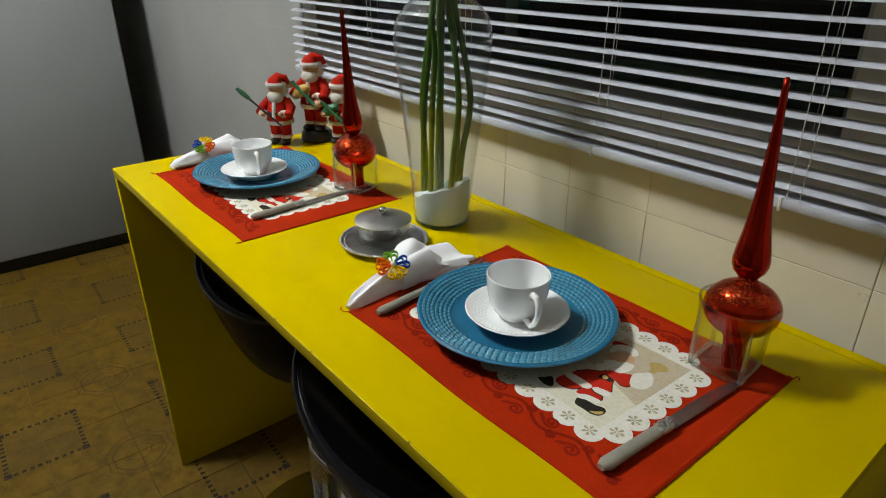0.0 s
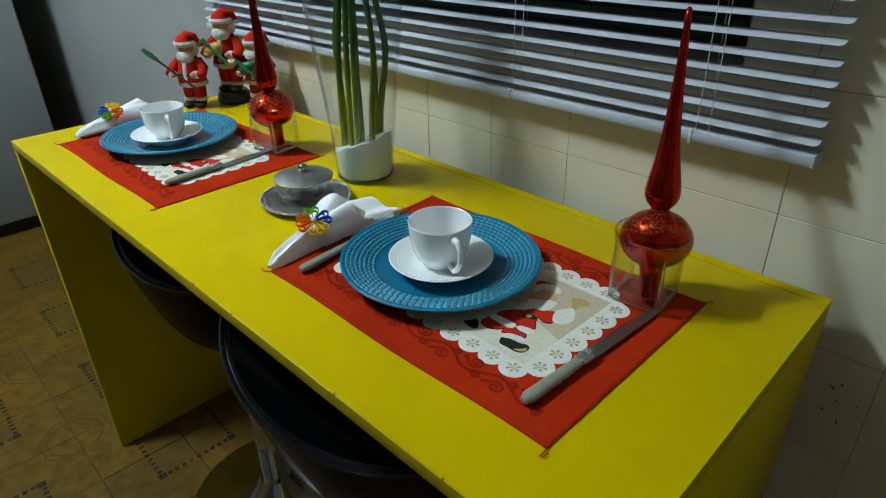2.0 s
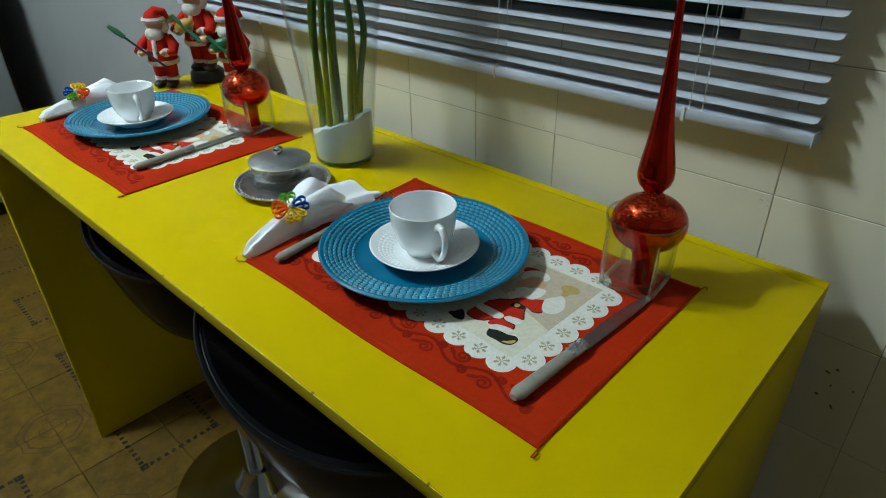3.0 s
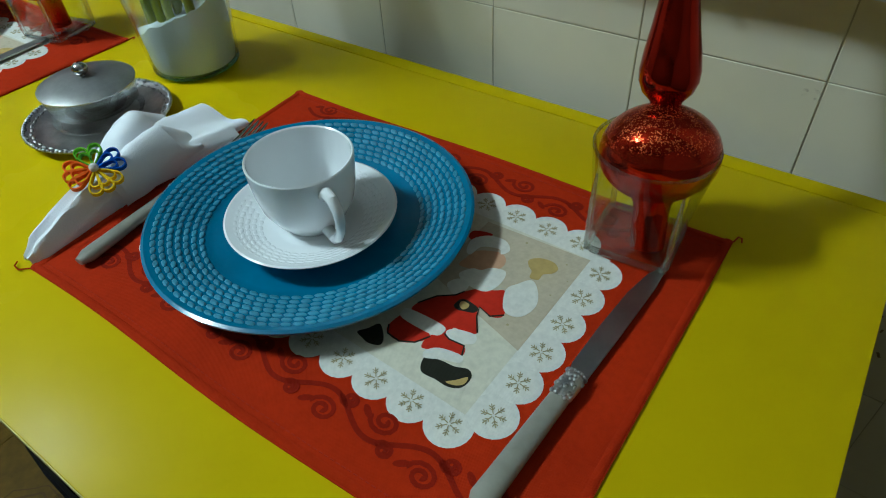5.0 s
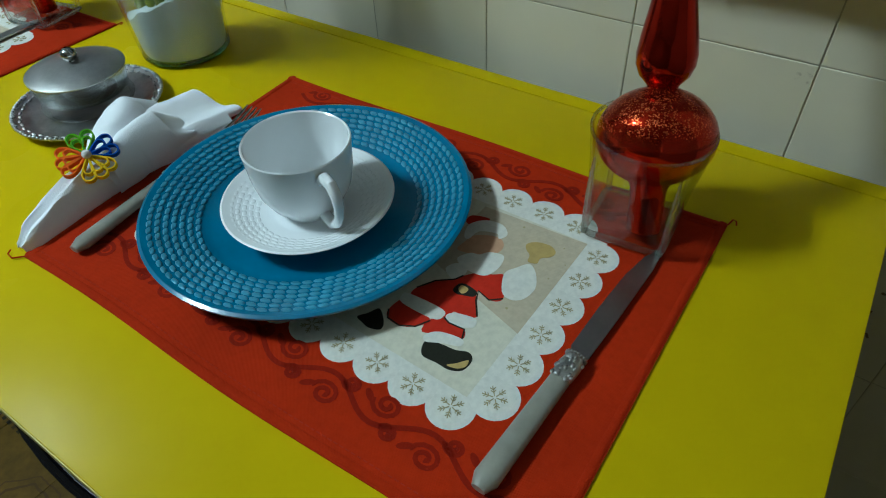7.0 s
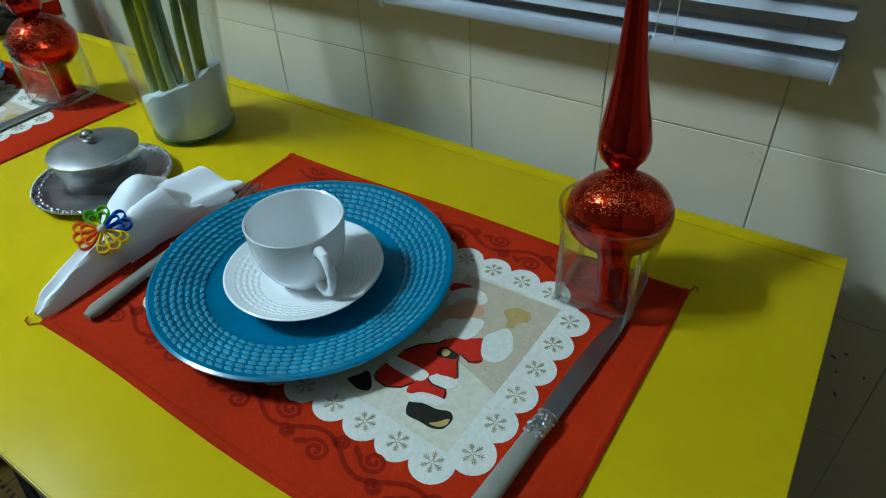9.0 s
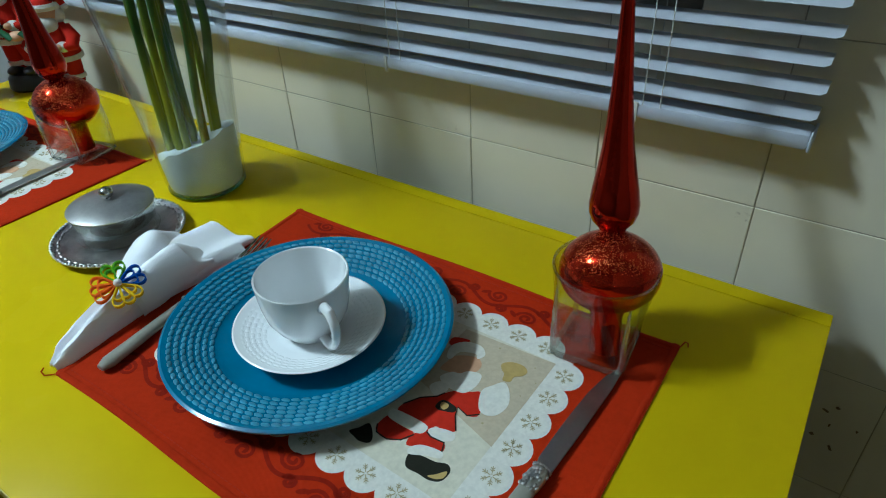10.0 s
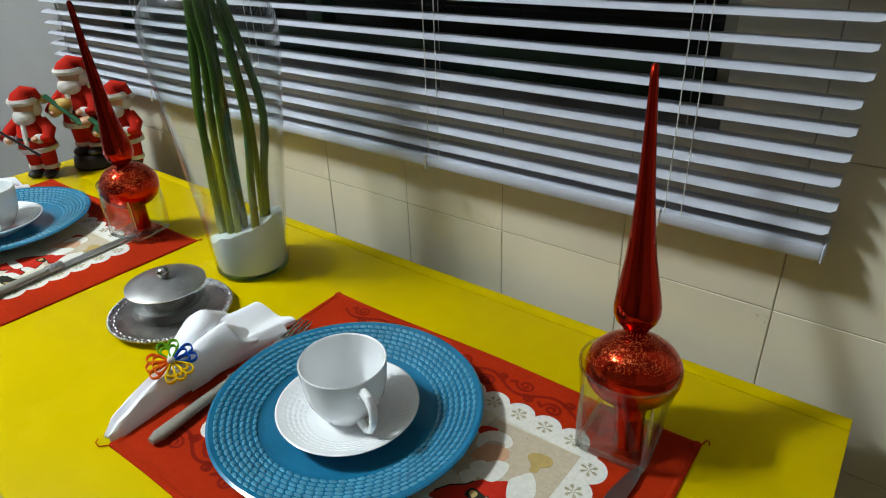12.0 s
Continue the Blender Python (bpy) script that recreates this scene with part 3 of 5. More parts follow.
def place_mat():
    root = thing("place_mat", (AX - 0.003, AY + 0.008, MATZ), "red woven place mat with a white scalloped holiday print", "place mat", "place mats")
    corners = [Vector((x - AX + 0.003, y - AY - 0.008, 0)) for x, y in ((-0.416, -0.441), (-0.005, -0.430), (-0.009, -0.135), (-0.436, -0.149))]

    def at(u, v, z):
        p = corners[0] * (1 - u) * (1 - v) + corners[1] * u * (1 - v) + corners[2] * u * v + corners[3] * (1 - u) * v
        bow = 0.0016 * math.sin(u * 9.0) * (1 if v < 0.5 else -1) * (abs(v - 0.5) * 2) ** 4
        return (p.x, p.y + bow, z)
    bm = bmesh.new()
    sheet(bm, [[at(i / 24, j / 16, 0.0014) for i in range(25)] for j in range(17)], 0.0013)
    part("cloth", bm, RED_CLOTH, root)
    for u0, v0, u1, v1 in ((0, 0.012, 1, 0.012), (0, 0.988, 1, 0.988), (0.008, 0, 0.008, 1), (0.992, 0, 0.992, 1)):
        pts = [at(u0 + (u1 - u0) * k / 30, v0 + (v1 - v0) * k / 30, 0.0016) for k in range(31)]
        hem = bmesh.new()
        sweep(hem, pts, [0.0026] * 31, 8, flat=0.32)
        part("hem", hem, RED_CLOTH, root, "folded red hem")
    stitch = bmesh.new()
    for v in (0.032, 0.968):
        for k in range(100):
            a, b = at(0.01 + 0.0098 * k, v, 0.0016), at(0.01 + 0.0098 * (k + 0.62), v, 0.0016)
            sweep(stitch, [a, b], [0.0004, 0.0004], 5)
    part("stitching", stitch, RED_HEM, root, kind="stuff")
    for u, v, dx, dy in ((0, 0, -0.011, -0.006), (1, 0, 0.003, -0.011), (1, 1, 0.004, 0.006)):
        p = Vector(at(u, v, 0.001))
        thread = bmesh.new()
        sweep(thread, [p, p + Vector((dx * 0.4, dy, 0.001)), p + Vector((dx, dy * 0.9, 0.001)), p + Vector((dx * 1.3, dy * 0.3, 0.0005))], [0.0006] * 4, 5)
        part("loose_thread", thread, RED_CLOTH, root)

    # printed scrolls along the long sides
    def scroll_run(y, flip, x0, x1):
        bm = bmesh.new()
        x, k = x0, 0
        while x < x1:
            side = 1 if k % 2 == 0 else -1
            wave = [(x + 0.036 * s, y + side * flip * 0.007 * math.sin(math.pi * s)) for s in (i / 10 for i in range(11))]
            ribbon(bm, wave, 0.0032, 0.00144)
            for cx, spin, size in ((x + 0.021, side, 0.0098), (x + 0.031, -side, 0.0062)):
                curl = []
                for i in range(22):
                    a = i / 21 * 3.4 * math.pi
                    r = size * (1 - 0.88 * i / 21)
                    curl.append((cx - r * math.cos(a), y + spin * flip * (0.003 + r * math.sin(a) * 0.8 - 0.010)))
                ribbon(bm, curl, 0.0028, 0.00144)
            leaf = oval(x + 0.008, y - side * flip * 0.007, 0.005, 0.0022, 35 * side, 10)
            patch(bm, leaf, 0.00144)
            x, k = x + 0.036, k + 1
        return bm
    part("scroll_print", scroll_run(-0.405 - AY, 1, -0.39 - AX, -0.03 - AX), RED_PRINT, root, "darker red printed scrolls")
    part("scroll_print", scroll_run(-0.176 - AY, -1, -0.40 - AX, -0.04 - AX), RED_PRINT, root, "darker red printed scrolls")

    # the white panel with its scalloped edge
    xr, xl, yf, yb, step, rad = -0.0695 - AX, -0.365 - AX, -0.3785 - AY, -0.2055 - AY, 0.0268, 0.0148
    bm = bmesh.new()
    spots = [(xr - 0.0175 - step * k, yf) for k in range(11)] + [(xr - 0.0255 - step * k, yb) for k in range(11)]
    spots += [(xr, yf + 0.0185 + step * k) for k in range(6)] + [(xl, yf + 0.0185 + step * k) for k in range(6)]
    patch(bm, [(xl, yf), (xr, yf + 0.006), (xr, yb - 0.004), (xl, yb)], 0.00143)
    part("printed_panel", bm, CREAM_PRINT, root, "white printed panel")
    bm = bmesh.new()
    patch(bm, oval(0, 0, rad, rad, 0, 24), 0)
    disc = part("scallop", bm, CREAM_PRINT, root)
    for k, (x, y) in enumerate(spots):
        ob = disc if k == 0 else new("scallop", disc.data)
        ob.parent = root
        ob.location = (x, y, 0.00145 + 0.00001 * (k % 5))
    bm = bmesh.new()
    patch(bm, [(-0.345 - AX, -0.362 - AY), (-0.083 - AX, -0.3685 - AY), (-0.081 - AX, -0.217 - AY), (-0.345 - AX, -0.222 - AY)], 0.00154)
    part("printed_field", bm, PALE_PRINT, root, "pale printed field")
    bm = bmesh.new()
    patch(bm, [(-0.163 - AX, -0.222 - AY), (-0.081 - AX, -0.2175 - AY), (-0.0818 - AX, -0.3135 - AY), (-0.122 - AX, -0.302 - AY), (-0.165 - AX, -0.290 - AY)], 0.00157)
    part("printed_field", bm, SAND_PRINT, root, "sand-coloured printed field")
    mesh = None
    for x, y in spots:
        if mesh is None:
            bm = bmesh.new()
            for k in range(6):
                c, s = math.cos(math.pi * k / 3), math.sin(math.pi * k / 3)
                ribbon(bm, [(0.001 * c, 0.001 * s), (0.0078 * c, 0.0078 * s)], 0.0005, 0.0)
                for d, r, size in ((0.85, 0.0036, 0.002), (-0.85, 0.0036, 0.002), (0.8, 0.0052, 0.0022), (-0.8, 0.0052, 0.0022)):
                    c2, s2 = math.cos(math.pi * k / 3 + d), math.sin(math.pi * k / 3 + d)
                    ribbon(bm, [(r * c, r * s), (r * c + size * c2, r * s + size * s2)], 0.00048, 0.0)
            flake = part("snowflake", bm, FLAKE_PRINT, root, smooth=False)
            mesh = flake.data
        else:
            flake = new("snowflake", mesh)
            flake.parent = root
        flake.matrix_basis = pose(x, y, 0.00155, 0, 0, 13 * math.sin(x * 300 + y * 170))

    # the printed figure, plain patches of colour only
    def print_part(name, material, shapes, z):
        for i, shape in enumerate(shapes):
            bm = bmesh.new()
            patch(bm, [(x - AX, y - AY) for x, y in shape], z + 0.000012 * i)
            part(name, bm, material, root)
    print_part("printed_coat", COAT_PRINT, [
        smooth_loop([(-0.137, -0.291), (-0.131, -0.284), (-0.121, -0.279), (-0.114, -0.276), (-0.104, -0.294), (-0.111, -0.300), (-0.121, -0.297), (-0.118, -0.305), (-0.110, -0.316), (-0.118, -0.320), (-0.125, -0.321), (-0.125, -0.330), (-0.143, -0.330), (-0.156, -0.325), (-0.157, -0.317), (-0.150, -0.305), (-0.140, -0.297)], 4),
        smooth_loop([(-0.161, -0.342), (-0.159, -0.329), (-0.153, -0.327), (-0.143, -0.331), (-0.133, -0.335), (-0.138, -0.344), (-0.147, -0.349), (-0.157, -0.348)], 4),
        smooth_loop([(-0.134, -0.335), (-0.127, -0.328), (-0.122, -0.330), (-0.111, -0.329), (-0.108, -0.336), (-0.119, -0.338), (-0.132, -0.345)], 4),
        smooth_loop([(-0.166, -0.244), (-0.166, -0.236), (-0.153, -0.232), (-0.154, -0.238), (-0.160, -0.245)], 4)], 0.00160)
    for shape in ([(-0.104, -0.294), (-0.111, -0.300), (-0.121, -0.297), (-0.118, -0.305), (-0.110, -0.316)], [(-0.157, -0.317), (-0.150, -0.305), (-0.140, -0.297), (-0.137, -0.291)],
                  [(-0.161, -0.342), (-0.157, -0.348), (-0.147, -0.349), (-0.138, -0.344), (-0.133, -0.335)], [(-0.108, -0.336), (-0.111, -0.329), (-0.122, -0.330), (-0.127, -0.328)]):
        bm = bmesh.new()
        ribbon(bm, [(x - AX, y - AY) for x, y in shape], 0.0011, 0.00166)
        part("printed_outline", bm, INK_PRINT, root)
    print_part("printed_trim", CREAM_PRINT, [
        smooth_loop([(-0.159, -0.257), (-0.162, -0.245), (-0.154, -0.235), (-0.141, -0.233), (-0.133, -0.240), (-0.136, -0.247), (-0.140, -0.243), (-0.152, -0.248), (-0.154, -0.259)], 4),
        smooth_loop([(-0.150, -0.279), (-0.145, -0.270), (-0.139, -0.268), (-0.134, -0.262), (-0.124, -0.260), (-0.121, -0.271), (-0.124, -0.282), (-0.132, -0.285), (-0.143, -0.284)], 4),
        smooth_loop([(-0.151, -0.292), (-0.148, -0.284), (-0.140, -0.282), (-0.137, -0.289), (-0.142, -0.297)], 4),
        smooth_loop([(-0.115, -0.274), (-0.111, -0.265), (-0.105, -0.257), (-0.097, -0.263), (-0.091, -0.275), (-0.093, -0.287), (-0.100, -0.292), (-0.108, -0.289)], 4),
        smooth_loop([(-0.161, -0.328), (-0.158, -0.324), (-0.132, -0.323), (-0.128, -0.328), (-0.133, -0.333), (-0.157, -0.333)], 4),
        smooth_loop([(-0.127, -0.326), (-0.123, -0.321), (-0.110, -0.318), (-0.107, -0.324), (-0.113, -0.328), (-0.122, -0.330)], 4),
        smooth_loop([(-0.129, -0.346), (-0.123, -0.339), (-0.108, -0.336), (-0.106, -0.341), (-0.116, -0.345), (-0.126, -0.350)], 4)], 0.00172)
    print_part("printed_face", PEACH_PRINT, [smooth_loop([(-0.155, -0.272), (-0.155, -0.264), (-0.152, -0.253), (-0.138, -0.246), (-0.130, -0.250), (-0.129, -0.259), (-0.138, -0.268), (-0.146, -0.271)], 4)], 0.00168)
    print_part("printed_boot", INK_PRINT, [
        smooth_loop([(-0.122, -0.359), (-0.126, -0.349), (-0.116, -0.346), (-0.107, -0.345), (-0.099, -0.342), (-0.094, -0.346), (-0.095, -0.355), (-0.102, -0.359), (-0.111, -0.359)], 4),
        smooth_loop([(-0.174, -0.358), (-0.170, -0.352), (-0.166, -0.345), (-0.157, -0.352), (-0.155, -0.358), (-0.162, -0.361), (-0.168, -0.360)], 4)], 0.00174)
    print_part("printed_belt", INK_PRINT, [smooth_loop([(-0.136, -0.305), (-0.134, -0.297), (-0.122, -0.298), (-0.121, -0.303), (-0.128, -0.306), (-0.132, -0.307)], 4)], 0.00174)
    print_part("printed_bell", GOLD_PRINT, [
        smooth_loop([(-0.1165, -0.2405), (-0.111, -0.235), (-0.1015, -0.2335), (-0.0955, -0.2375), (-0.0965, -0.2435), (-0.1015, -0.248), (-0.1015, -0.254), (-0.1075, -0.2555), (-0.1095, -0.2495), (-0.1145, -0.2455)], 4),
        smooth_loop([(-0.133, -0.303), (-0.133, -0.299), (-0.128, -0.299), (-0.127, -0.302), (-0.129, -0.305)], 4),
        smooth_loop([(-0.105, -0.357), (-0.101, -0.353), (-0.096, -0.347), (-0.095, -0.352), (-0.099, -0.356)], 4)], 0.00182)
    stars = bmesh.new()
    for x, y, r in ((-0.127, -0.2265, 0.0011), (-0.0925, -0.2305, 0.0007), (-0.088, -0.262, 0.0007), (-0.098, -0.2995, 0.0011), (-0.0845, -0.2445, 0.0006)):
        for turn in (0, 60, 120):
            patch(stars, oval(x - AX, y - AY, r, r * 0.35, turn, 10), 0.00162 + 0.00001 * turn / 60)
    part("printed_stars", stars, FLAKE_PRINT, root)
    return root


mat_a = place_mat()
copy_thing(mat_a, pose(AX - 0.693, AY - 0.028, MATZ, 0, 0, 0.2))
CLOTH_TOP = MATZ + 0.0019


# ---- crockery ----
def rope_rings(bm, radii, height, slope, pitch, wide, tall, skew=0.55):
    """Rings of short slanted strands, like twisted rope, each a skewed cushion with softened edges."""
    for n_ring, r in enumerate(radii):
        count = int(2 * math.pi * r / pitch)
        step = 2 * math.pi * r / count
        for i in range(count):
            a = 2 * math.pi * (i + 0.37 * n_ring) / count
            m = Matrix.Translation((r * math.cos(a), r * math.sin(a), height(r))) @ Matrix.Rotation(a, 4, "Z") @ Matrix.Rotation(-math.atan(slope), 4, "Y")
            rings = []
            for inset, z in ((1.0, -tall * 0.4), (0.96, tall * 0.35), (0.78, tall * 0.85), (0.4, tall)):
                ring = []
                for k in range(8):
                    c, d = math.cos(math.pi * (k + 0.5) / 4), math.sin(math.pi * (k + 0.5) / 4)
                    c, d = math.copysign(abs(c) ** 0.7, c), math.copysign(abs(d) ** 0.7, d)
                    x, y = d * wide / 2 * inset, c * step * 0.45 * inset
                    ring.append(bm.verts.new(m @ Vector((x, y + skew * x, z))))
                rings.append(ring)
            for low, high in zip(rings, rings[1:]):
                for k in range(8):
                    bm.faces.new((low[k], low[(k + 1) % 8], high[(k + 1) % 8], high[k]))
            bm.faces.new(rings[-1])


def dinner_plate(place):
    root = thing("plate", place, "blue glazed ceramic plate with raised rope rings", "plate", "blue plates")
    bm = bmesh.new()
    lathe(bm, [(0.0000, 0.003), (0.0484, 0.003), (0.0503, 0), (0.0600, 0), (0.0638, 0.004), (0.0870, 0.0085), (0.1141, 0.0165), (0.1185, 0.0195), (0.1187, 0.0212),
               (0.1165, 0.0222), (0.1136, 0.0212), (0.0967, 0.0155), (0.0812, 0.0110), (0.0764, 0.0090), (0.0716, 0.0076), (0.0387, 0.007), (0.0000, 0.007)], 96)
    part("dish", bm, BLUE, root)
    bm = bmesh.new()
    rope_rings(bm, [0.0803 + 0.0051 * k for k in range(7)], lambda r: 0.0110 + (r - 0.0812) * 0.315, 0.315, 0.0074, 0.0037, 0.0009)
    part("rope_relief", bm, BLUE_THIN, root, "paler raised rope rings")
    return root


plate_a = dinner_plate((-0.2704, -0.2925, CLOTH_TOP))
plate_a.scale = (1.012, 1.012, 1.012)
copy_thing(plate_a, pose(-0.960, -0.3235, CLOTH_TOP, 0, 0, 40))


def saucer(place):
    root = thing("saucer", place, "white china saucer on the blue plate", "saucer", "white saucers")
    bm = bmesh.new()
    lathe(bm, [(0, 0.002), (0.026, 0.002), (0.027, 0), (0.033, 0), (0.035, 0.003), (0.052, 0.0105), (0.0600, 0.0155), (0.0612, 0.0172), (0.0598, 0.0178),
               (0.052, 0.0135), (0.036, 0.0068), (0.0275, 0.0054), (0.0255, 0.0046), (0, 0.0045)], 72)
    part("dish", bm, CHINA, root)
    bm = bmesh.new()
    rope_rings(bm, [0.0375, 0.0417, 0.0459, 0.0501, 0.0543], lambda r: 0.0068 + (r - 0.036) * 0.42, 0.42, 0.006, 0.0034, 0.00035)
    part("rope_relief", bm, CHINA, root)
    return root


PLATE_TOP = CLOTH_TOP + 0.0071
saucer_a = saucer((-0.2655, -0.2965, PLATE_TOP))
saucer_a.scale = (1.02, 1.02, 1.02)
copy_thing(saucer_a, pose(-0.957, -0.331, PLATE_TOP, 0, 0, 25))


def coffee_cup(place, turn):
    root = thing("cup", place, "empty white china coffee cup standing on its saucer", "cup", "white cups", turn)
    bm = bmesh.new()
    lathe(bm, [(0, 0.003), (0.017, 0.003), (0.018, 0), (0.0205, 0), (0.0215, 0.003), (0.027, 0.009), (0.0325, 0.020), (0.0352, 0.033), (0.0364, 0.047), (0.0369, 0.0545),
               (0.0362, 0.0553), (0.0352, 0.0545), (0.0347, 0.047), (0.0335, 0.033), (0.0305, 0.020), (0.024, 0.0095), (0.015, 0.006), (0, 0.0055)], 72)
    part("bowl", bm, CHINA, root)
    bm = bmesh.new()
    pts = [(0.0345, 0, 0.043), (0.040, 0, 0.0475), (0.048, 0, 0.0475), (0.0535, 0, 0.042), (0.0545, 0, 0.034), (0.052, 0, 0.024), (0.0465, 0, 0.0145), (0.039, 0, 0.0085), (0.0265, 0, 0.0085)]
    sweep(bm, pts, [0.0046, 0.0042, 0.004, 0.0038, 0.0035, 0.0032, 0.0032, 0.0038, 0.0042], 14)
    part("handle", bm, CHINA, root)
    return root


SAUCER_TOP = PLATE_TOP + 0.0047
cup_a = coffee_cup((-0.2690, -0.2940, SAUCER_TOP), -20)
cup_a.scale = (1.025, 1.025, 1.025)
copy_thing(cup_a, pose(-0.963, -0.3285, SAUCER_TOP, 0, 0, -12))


# ---- cutlery ----
def knife(place, turn):
    root = thing("table_knife", place, "table knife with a grey pearl handle and silver ferrule", "knife", "table knives", turn)
    bm = bmesh.new()
    k = 14
    sweep(bm, [(0, -0.093 + 0.095 * i / k, 0.0062) for i in range(k + 1)],
          [0.0042] + [0.0074 - 0.0014 * i / k for i in range(1, k)] + [0.0052], 14, flat=0.68)
    part("handle", bm, BONE, root, "grey pearl handle")
    bm = bmesh.new()
    sweep(bm, [(0, y, 0.0062) for y in (-0.014, -0.010, -0.002, 0.004, 0.006)], [0.0058, 0.0067, 0.0071, 0.0060, 0.0045], 16, flat=0.72)
    rng = random.Random(3)
    for i in range(26):
        a, y = rng.uniform(0.2, 2.9), rng.uniform(-0.014, 0.004)
        ball(bm, (0.0066 * math.cos(a), y, 0.0062 + 0.0050 * math.sin(a)), (0.0013, 0.0018, 0.0008), u=8, v=6)
    for i in range(18):
        a = 2 * math.pi * i / 18
        ball(bm, (0.0064 * math.cos(a), 0.006, 0.0062 + 0.0047 * math.sin(a)), (0.001, 0.001, 0.001), u=6, v=5)
    part("ferrule", bm, TARNISH, root, "ornate tarnished silver ferrule")
    outline = [(-0.0052, 0.006), (-0.0072, 0.014), (-0.0078, 0.05), (-0.0070, 0.085), (-0.0038, 0.108), (0.0012, 0.120), (0.0042, 0.117), (0.0058, 0.10), (0.0062, 0.05), (0.0058, 0.006)]
    bm = bmesh.new()
    patch(bm, outline, 0.0042, 0.0014)
    part("blade", bm, BLADE, root, "steel blade", smooth=False)
    return root


knife_a = knife((-0.046, -0.3115, CLOTH_TOP - 0.0008), -2.5)
copy_thing(knife_a, pose(-0.7731, -0.3276, CLOTH_TOP - 0.0008, 0, 0, 5.5))


def fork(place, turn):
    root = thing("table_fork", place, "silver fork with a grey pearl handle beside the blue plate", "fork", "table forks", turn)
    bm = bmesh.new()
    sweep(bm, [(0, -0.105 + 0.095 * i / 12, 0.006) for i in range(13)], [0.004] + [0.0072 - 0.002 * i / 12 for i in range(1, 12)] + [0.0046], 14, flat=0.68)
    part("handle", bm, BONE, root, "grey pearl handle")
    bm = bmesh.new()
    sweep(bm, [(0, y, 0.006) for y in (-0.014, -0.008, -0.002)], [0.0056, 0.0062, 0.0046], 14, flat=0.75)
    for i in range(14):
        a = 2 * math.pi * i / 14
        ball(bm, (0.006 * math.cos(a), -0.012, 0.006 + 0.0045 * math.sin(a)), (0.0012, 0.0012, 0.0012), u=6, v=5)
    part("ferrule", bm, SILVER, root, "beaded silver ferrule")
    bm = bmesh.new()
    sweep(bm, [(0, -0.002, 0.006), (0, 0.02, 0.0065), (0, 0.038, 0.006), (0, 0.05, 0.004), (0, 0.062, 0.0035)], [0.003, 0.0026, 0.003, 0.008, 0.0095], 12, flat=0.3)
    part("neck", bm, SILVER, root)
    for i in range(4):
        x = -0.0075 + 0.005 * i
        bm = bmesh.new()
        sweep(bm, [(x, 0.058, 0.0035), (x, 0.075, 0.0048), (x * 1.03, 0.09, 0.008), (x * 1.03, 0.096, 0.0098)], [0.0019, 0.0017, 0.0014, 0.0007], 8, flat=0.7)
        part("tine", bm, CHROME, root)
    return root


fork_a = fork((-0.3977, -0.3146, CLOTH_TOP - 0.0008), 8)
copy_thing(fork_a, pose(-1.1156, -0.3359, CLOTH_TOP - 0.0008, 0, 0, 6))


